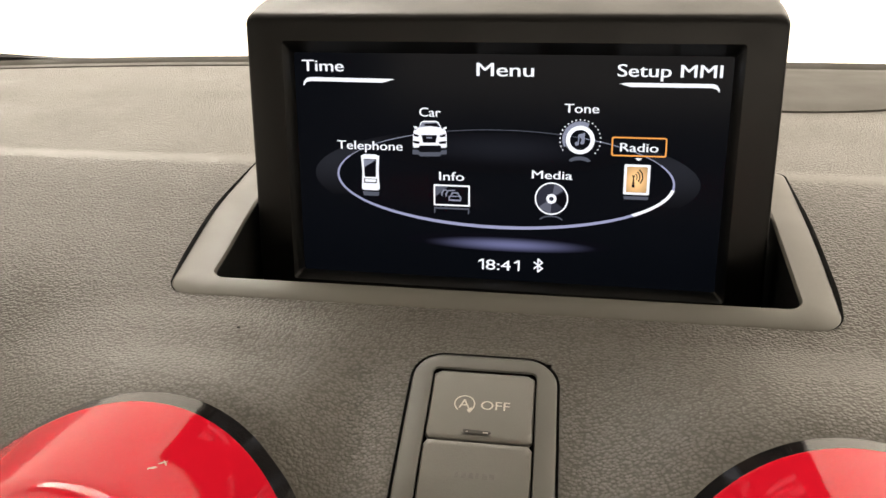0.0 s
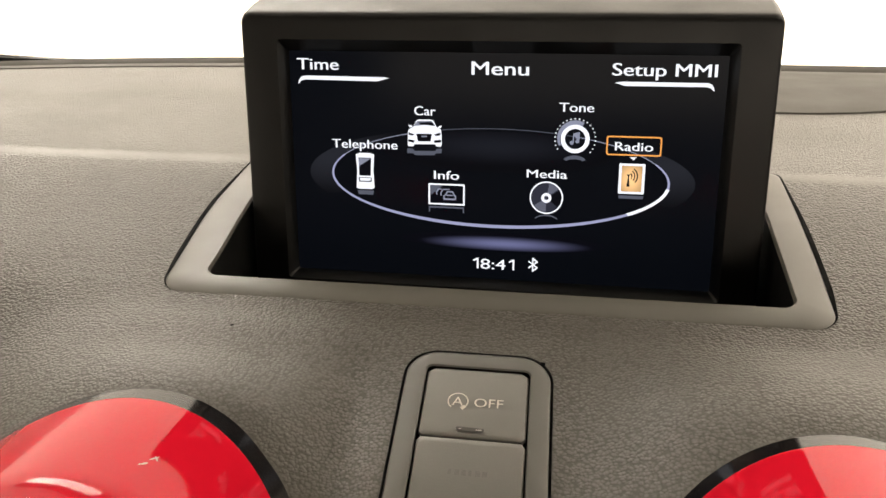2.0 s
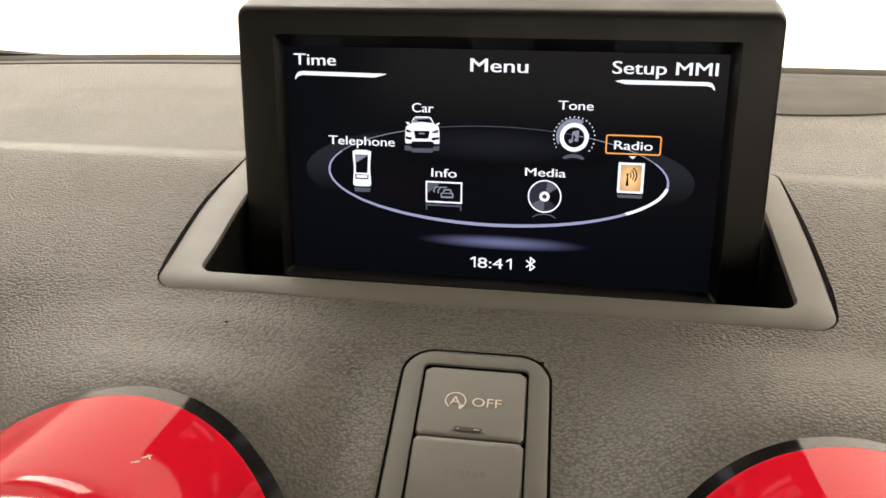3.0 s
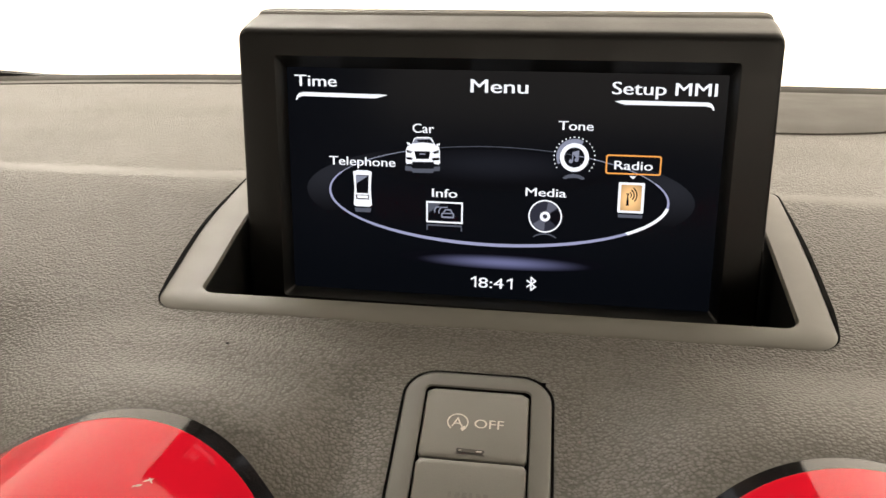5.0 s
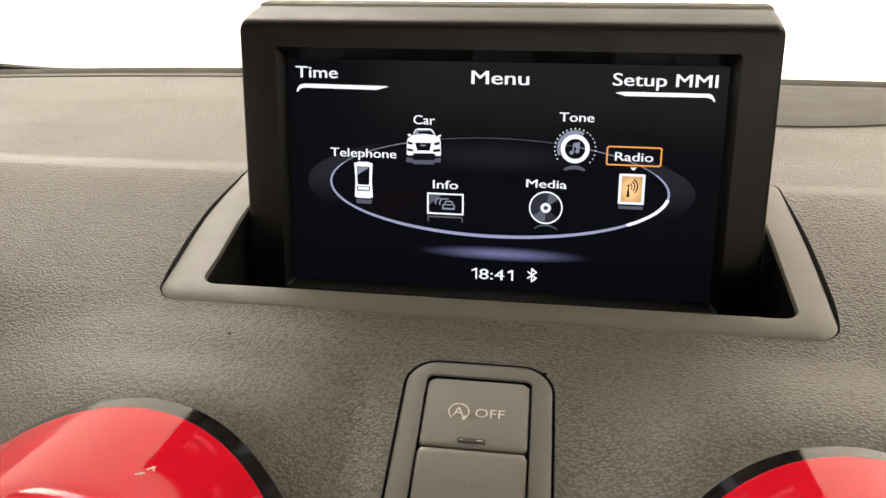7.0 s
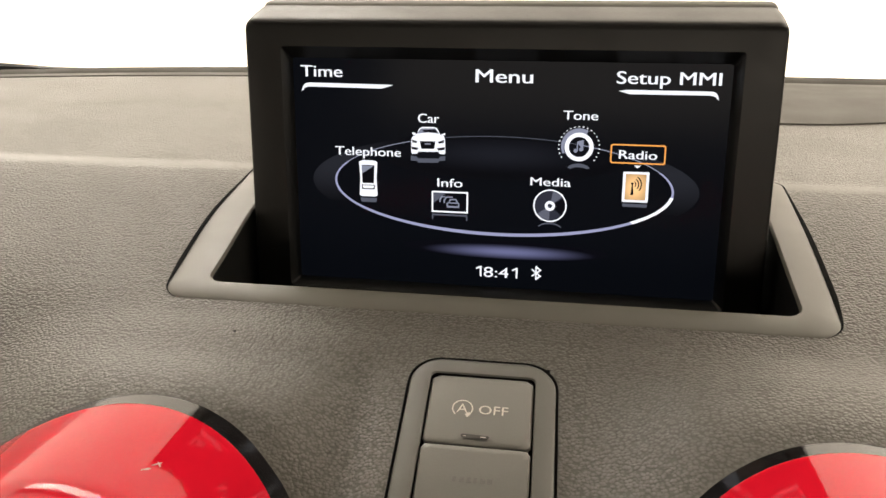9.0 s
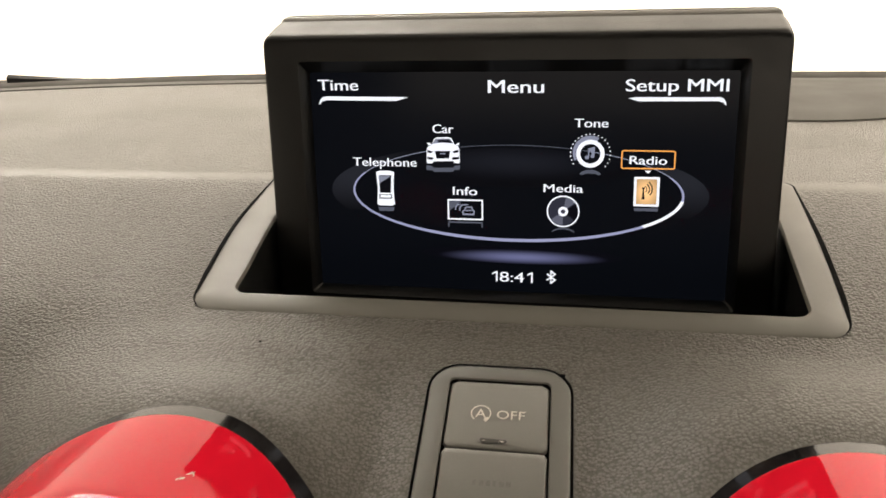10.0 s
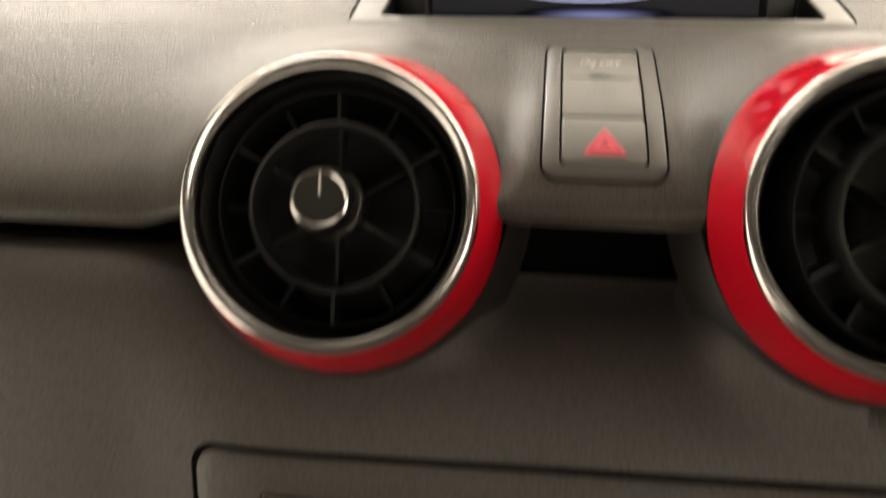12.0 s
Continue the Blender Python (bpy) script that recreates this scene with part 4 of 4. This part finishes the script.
def panel_text(text, u0, u1, v0, v1, h):
    bm = lettering(text, u0 * 1000, u1 * 1000, v0 * 1000, v1 * 1000, 0, 0.0)
    for q in bm.verts:
        q.co = on_panel(q.co.x, q.co.y, h)
    return bm


def panel_shape(polys, h):
    bm = bmesh.new()
    for p in polys:
        bm.faces.new([bm.verts.new((u, v, 0)) for u, v in p])
    bmesh.ops.triangulate(bm, faces=bm.faces)
    for _ in range(3):
        long = [e for e in bm.edges if e.calc_length() > 0.0012]
        if long:
            bmesh.ops.subdivide_edges(bm, edges=long, cuts=1, use_grid_fill=True)
            bmesh.ops.triangulate(bm, faces=bm.faces)
    for q in bm.verts:
        q.co = on_panel(q.co.x, q.co.y, h)
    return bm


def build_buttons():
    t = thing("button_panel", "dark grey three-button panel set into the dash between the vents", "switch panel")
    # outer frame with a window for the keys
    v0, v1 = 0.2093, 0.2860
    def ring(w, a, b, r0, r1, h):
        return [on_panel(u, v, h) for u, v in outline(w, a, b, r0, r1)]
    bm = loops_bm([ring(0.0385, v0, v1, 0.0050, 0.0086, -0.004), ring(0.0385, v0, v1, 0.0050, 0.0086, 0.0000), ring(0.0379, v0 + 0.0003, v1 - 0.0003, 0.0048, 0.0083, 0.0005), ring(0.0368, v0 + 0.0009, v1 - 0.0009, 0.0044, 0.0078, 0.0008),
                   ring(0.0282, 0.2134, 0.2813, 0.0018, 0.0020, 0.0006), ring(0.0276, 0.2137, 0.2810, 0.0016, 0.0018, 0.0002)])
    well = loops_bm([ring(0.0276, 0.2137, 0.2810, 0.0016, 0.0018, 0.0002), ring(0.0275, 0.21375, 0.28095, 0.0016, 0.0018, -0.0035)])
    part("frame", bm, M_FRAME, t, "rounded grey frame round the keys")
    # the frame's inner wall, painted near-black as shade in the key gaps
    part("key_wall_shade", well, M_NEAR_BLACK, t, "opening wall painted black for the shade round the keys")
    # black strip laid on for the shade in the panel's joint
    bm = loops_bm([ring(0.0397, v0 - 0.0005, v1 + 0.0006, 0.0055, 0.0090, 0.00028), ring(0.0381, v0 + 0.0002, v1 - 0.0002, 0.0049, 0.0084, 0.0002)])
    part("seam", bm, M_NEAR_BLACK, t, "black strip for the shaded joint round the panel")
    # near-black ground stands for the shade between the keys
    bm = patch(0.0280, 0.2134, 0.2812, (0.0018, 0.0018), -0.0008, 0.0002, 0.002)
    part("key_bed", bm, M_NEAR_BLACK, t, "black ground for the shade in the gaps between keys")
    w = 0.0267
    keys = []
    for (a0, a1), r in (((0.2583, 0.2804), (0.0008, 0.0018)), ((0.2341, 0.2577), (0.0008, 0.0008)), ((0.2142, 0.2335), (0.0016, 0.0008))):
        keys.append(part("key", patch(w, a0, a1, r, 0.0003, 0.0004, 0.003, 0.0002, tilt=0.045 if a0 == 0.2341 else 0.0), M_BUTTON, t))
    tagged(keys[0], "start-stop key with pale print and a small lamp")
    tagged(keys[1], "blank grey key")
    tagged(keys[2], "hazard key with a red triangle")
    # start-stop print: an A inside an open ring, and the word
    ring = arc_band(-0.0043 * 1000, 0.2692 * 1000, 2.55, 2.55, -50, 232, 0.34, 0.34, 40)
    part("print_mark", panel_shape([[(x / 1000, y / 1000) for x, y in q] for q in ring] + [[(-0.0029, 0.2664), (-0.0020, 0.2675), (-0.0025, 0.2682), (-0.0036, 0.2673)]], 0.00075), M_PRINT_GLINT, keys[0], "pale printed ring")
    part("print_mark", panel_text("A", -0.0058, -0.0029, 0.2678, 0.2708, 0.00075), M_PRINT_GLINT, keys[0], "pale printed letter A")
    part("print_mark", panel_text("OFF", -0.0001, 0.0073, 0.2678, 0.2707, 0.00075), M_PRINT_GLINT, keys[0], "pale printed word OFF")
    lens = [(-0.0041 + 0.0001, 0.2609), (-0.0036, 0.2602), (0.0026, 0.2602), (0.0031, 0.2606), (0.0029, 0.2611), (-0.0036, 0.2613)]
    part("lamp_lens", panel_shape([lens], 0.00062), M_LENS, keys[0], "small smoked indicator lens")
    part("lamp_rim", panel_shape(frame_band(lens, [(u * 0.94 - 0.00005, 0.26075 + (v - 0.26075) * 0.72) for u, v in lens]), 0.00075), M_HOUSING, keys[0])
    # pale flecks painted on the lens as its glints
    part("painted_glint", panel_shape([[(0.0010, 0.26045), (0.0024, 0.26045), (0.0024, 0.2607), (0.0010, 0.2607)], [(-0.0032, 0.2605), (-0.0026, 0.2605), (-0.0026, 0.2607), (-0.0032, 0.2607)]], 0.00085), M_PRINT_GLINT, keys[0])
    # worn, unreadable print on the blank key
    bars = [(-0.0046 + 0.00165 * k, 0.00115 if k % 3 else 0.0008) for k in range(6)]
    part("worn_print", panel_shape([[(u, 0.2474), (u + w0, 0.2474), (u + w0, 0.2489), (u, 0.2489)] for u, w0 in bars], 0.00068), M_WORN, keys[1], "faint worn print")
    # hazard triangle
    cx, cy = 0.0004, 0.2215

    def tri(s, lift=0.0):
        return [(cx - 0.0069 * s, cy - 0.0042 * s + lift), (cx + 0.0069 * s, cy - 0.0042 * s + lift), (cx, cy + 0.0064 * s + lift)]
    part("hazard_sign", panel_shape([tri(1.0)], 0.00072), M_HAZARD, keys[2], "red hazard triangle")
    part("hazard_line", panel_shape(frame_band(tri(0.76), tri(0.62)), 0.00085), M_HAZARD_IN, keys[2], "dark red inner triangle line")
    part("hazard_line", panel_shape([tri(0.26)], 0.00085), M_HAZARD_IN, keys[2], "dark red centre of the triangle")


build_buttons()


# ---------------------------------------------------------------- air vents
def build_vent(c, swing=0.0):
    t = thing("air_vent", "round air vent with gloss red barrel and chrome ring", "air vent", vent_pose(c), group="dash air vents")
    segs = 160
    angles = [2 * math.pi * k / segs for k in range(segs)]

    def loop(fr, dr=0.0, fd=0.0, dd=0.0):
        """fr: share of the painted depth, dd: metres past it."""
        out = []
        for a in angles:
            d = fr * rim_depth(a) + dd
            r = barrel_r(d) + dr
            out.append((r * math.cos(a), r * math.sin(a), -d))
        return out
    # the paint rolls over softly towards the chrome ring
    shoulder = []
    for k in range(12):
        d = 0.0009 + 0.0111 * k / 11
        r = barrel_r(d) - 14.0 * (0.012 - d) ** 2
        shoulder.append([(r * math.cos(a), r * math.sin(a), -d) for a in angles])
    part("barrel", loops_bm(shoulder + [loop(f) for f in (0.62, 0.7, 0.8, 0.92, 0.98)] + [loop(0.995), loop(1.0, -0.0001), loop(1.0, -0.0008, dd=0.0001)]), M_RED, t, "gloss red painted barrel")
    # the collar carries the barrel's line on; below, it is a mere edge before the grey flange
    def band(dr, share, more=0.0):
        out = []
        for a in angles:
            reach = 0.0022 + 0.0080 * smoothstep(-0.35, 0.25, math.sin(a))
            d = rim_depth(a) + reach * share + more
            r = barrel_r(d) + dr
            out.append((r * math.cos(a), r * math.sin(a), -d))
        return out
    part("collar", loops_bm([band(-0.0003, 0.0, 0.0002), band(-0.0003, 0.5), band(-0.0003, 0.97), band(-0.0003, 1.0)]), M_GLOSS, t, "gloss black collar between barrel and dash")
    part("sleeve", loops_bm([band(-0.0006, 1.0, -0.0006), band(0.0003, 1.0, 0.0004), band(0.0003, 1.0, 0.024)]), M_FLANGE, t, "dark grey flange behind the collar")
    part("ring", revolve([(0.0440, 0.0040), (0.0445, 0.0020), (0.0446, 0.0004), (0.0443, -0.0008), (0.0436, -0.0016), (0.0426, -0.0019), (0.0416, -0.0015), (0.0406, -0.0006), (0.0399, 0.0008), (0.0396, 0.0024), (0.0396, 0.0055)]), M_CHROME, t, "satin chrome outer ring")
    part("cup", revolve([(0.0397, 0.0040), (0.0392, 0.0048), (0.0389, 0.0110), (0.0388, 0.0300), (0.0350, 0.0470), (0.0, 0.0500)]), M_BLACK, t, "black socket of the vent")
    # the nozzle is a ball in the socket and can be swung to a side
    pivot = Matrix.Translation((0, 0, -0.030))
    aim = pivot @ Matrix.Rotation(radians(swing), 4, "Y") @ pivot.inverted()

    def inner(name, bm, mat, label="", smooth=True, at=None):
        return part(name, bm, mat, t, label, smooth, aim @ at if at else aim)
    inner("nozzle", revolve([(0.0375, 0.0320), (0.0385, 0.0250), (0.0384, 0.0190), (0.0379, 0.0150), (0.0372, 0.0124), (0.0368, 0.0118), (0.0362, 0.0119), (0.0359, 0.0128), (0.0352, 0.0220), (0.0320, 0.0400), (0.0, 0.0440)]), M_NOZZLE, "black ball nozzle with a rounded rim")
    inner("vane_ring", revolve([(0.0264, 0.0090), (0.0262, 0.0078), (0.0256, 0.0073), (0.0250, 0.0075), (0.0247, 0.0086), (0.0244, 0.0240), (0.0259, 0.0240), (0.0264, 0.0090)], 80), M_RING, "dark inner air ring")
    th = 0.00055
    for k in range(12):
        bm = bmesh.new()
        if k % 2:
            box(bm, 0.0259, 0.0356, -th, th, -0.0300, -0.0175)
        else:
            box(bm, 0.0260, 0.0357, -th, th, -0.0240, -0.0120)
            box(bm, 0.0090, 0.0246, -th, th, -0.0260, -0.0165)
        inner("spoke", bm, M_NOZZLE if k % 2 else M_VANE, smooth=False, at=Matrix.Rotation(radians(90 + 30 * k), 4, "Z"))
    knob = inner("knob", revolve([(0.0092, 0.0240), (0.0096, 0.0060), (0.0102, 0.0040), (0.0108, 0.0020), (0.0108, -0.0010), (0.0103, -0.0022), (0.0096, -0.0028), (0.0089, -0.0060), (0.0086, -0.0110), (0.0083, -0.0119), (0.0077, -0.0122), (0.0072, -0.0118)], 72), M_CHROME, "chrome centre knob")
    part("cap", revolve([(0.0073, -0.0114), (0.0070, -0.0110), (0.0, -0.0107)], 48), M_CAP, knob, "dark grey knob cap")
    bm = bmesh.new()
    box(bm, -0.00032, 0.00032, 0.0012, 0.0078, 0.0104, 0.0121)
    part("marker", bm, M_MARK, knob, "white marker line", smooth=False)
    bm = bmesh.new()
    for k in range(72):
        a = 2 * math.pi * k / 72
        p = Vector((math.cos(a), math.sin(a), 0))
        q = Vector((-math.sin(a), math.cos(a), 0)) * 0.00018
        bm.faces.new([bm.verts.new(v) for v in (p * 0.01075 - q + Vector((0, 0, -0.0018)), p * 0.01075 + q + Vector((0, 0, -0.0018)), p * 0.01105 + q * 0.5 + Vector((0, 0, 0.0002)), p * 0.01105 - q * 0.5 + Vector((0, 0, 0.0002)))])
    part("knurl", bm, M_CHROME, knob, "fine knurling round the knob", smooth=False)
    return t


vent = build_vent(VENTS[0][0])
build_vent(VENTS[1][0], 14.5)


def build_dust(vent, marks):
    """Small pale marks on the paint: angle, depth, width, length and turn of each smear."""
    for a, d, w, l, turn in marks:
        bm = bmesh.new()
        pts = []
        for k in range(14):
            b = 2 * math.pi * k / 14
            f = 1 + 0.35 * noise.noise(Vector((k * 1.7, a, d * 900)))
            u, v = w / 2 * math.cos(b) * f, l / 2 * math.sin(b) * f
            u, v = u * math.cos(turn) - v * math.sin(turn), u * math.sin(turn) + v * math.cos(turn)
            r = barrel_r(d + v) + 0.00008
            g = radians(a) + u / r
            pts.append(bm.verts.new((r * math.cos(g), r * math.sin(g), -d - v)))
        bm.faces.new(pts)
        part("dust_mark", bm, M_DUST, vent, "pale dust smear on the paint", smooth=False)


build_dust(vent, ((71.8, 0.0226, 0.0005, 0.0026, 0.5), (71.3, 0.0228, 0.0005, 0.0020, -0.7), (72.6, 0.0198, 0.0007, 0.0016, 0.6), (73.4, 0.0190, 0.0004, 0.0010, 0.2)))


# ---------------------------------------------------------------- fascia below the vents
def low_y(x, z):
    """Depth of the lower panel's face at a height."""
    lo, hi = 0.0, len(LOW_Y) - 1.0
    for _ in range(24):
        k = (lo + hi) / 2
        lo, hi = (k, hi) if low_point(x, k).z > z else (lo, k)
    return low_point(x, lo).y


def build_fascia():
    t = thing("centre_fascia", "dark grey fascia panel with rounded corners below the vents", "fascia panel")
    x0, x1, z1, z0 = -0.1262, 0.42, 0.9432, 0.76
    out = dense(rounded(x1 - x0, z1 - z0, 0.0085, 8, (x0 + x1) / 2, (z0 + z1) / 2), 0.004)
    cx, cz = (x0 + x1) / 2, (z0 + z1) / 2

    def lay(d, h):
        pts = [(cx + (x - cx) * (1 - d / ((x1 - x0) / 2)), cz + (z - cz) * (1 - d / ((z1 - z0) / 2))) for x, z in out]
        return [(x, low_y(x, z + 0.0235 * (x + 0.06)) - h, z + 0.0235 * (x + 0.06)) for x, z in pts]
    bm = loops_bm([lay(0, -0.006), lay(0, 0.0002), lay(0.0010, 0.0010)] + [lay(d, 0.0011) for d in (0.006, 0.012, 0.02, 0.03, 0.045, 0.06, 0.075, 0.085)], close=(False, True))
    part("cover", bm, M_LOWER, t)
    part("seam", loops_bm([lay(-0.0018, 0.0004), lay(0.0006, 0.0003)]), M_NEAR_BLACK, t, "dark joint round the fascia")
    o = rounded(0.0300, 0.020, 0.0012, 4, -0.0868, 0.9195)

    def key(f, h):
        return [(-0.0868 + (a + 0.0868) * f, low_y(-0.0868, b) - h, 0.9195 + (b - 0.9195) * f) for a, b in o]
    part("release_key", loops_bm([key(1, 0.0005), key(1, 0.0020), key(0.96, 0.0026)], close=(False, True)), M_BUTTON, t, "grey release key")
    part("release_seam", loops_bm([key(1.05, 0.0014), key(0.99, 0.0014)]), M_NEAR_BLACK, t, "dark joint round the release key")


build_fascia()

# ---------------------------------------------------------------- outside the glass, and specks
def build_wiper():
    t = thing("wiper_blade", "black wiper blade parked at the foot of the windscreen", "wiper")
    loops = []
    for k in range(13):
        f = k / 12
        x = -0.4155 + 0.078 * f
        h = 0.0066 * (1 - f) ** 1.1 + 0.0003
        z = dash_z(x, 0.657) + 0.0006
        loops.append([(x, 0.6605, z - 0.004), (x, 0.659, z + h * 0.7), (x, 0.662, z + h), (x, 0.666, z + h * 0.5), (x, 0.666, z - 0.004)])
    part("blade", loops_bm(loops, close=(True, True)), M_RUBBER, t)


build_wiper()


def build_speck(name, label, at, r, mat):
    bm = bmesh.new()
    bmesh.ops.create_icosphere(bm, subdivisions=2, radius=r)
    for v in bm.verts:
        v.co *= 1 + 0.35 * noise.noise(v.co * 900)
        v.co.z *= 0.45
    ob = new(name, finish(bm, name, mat))
    ob.location = at
    return tagged(ob, label, "dust")


build_speck("speck", "tiny dark speck lying on the dash pad", on_dash(-0.0725, 0.2850, 0.0001), 0.0005, M_NEAR_BLACK)
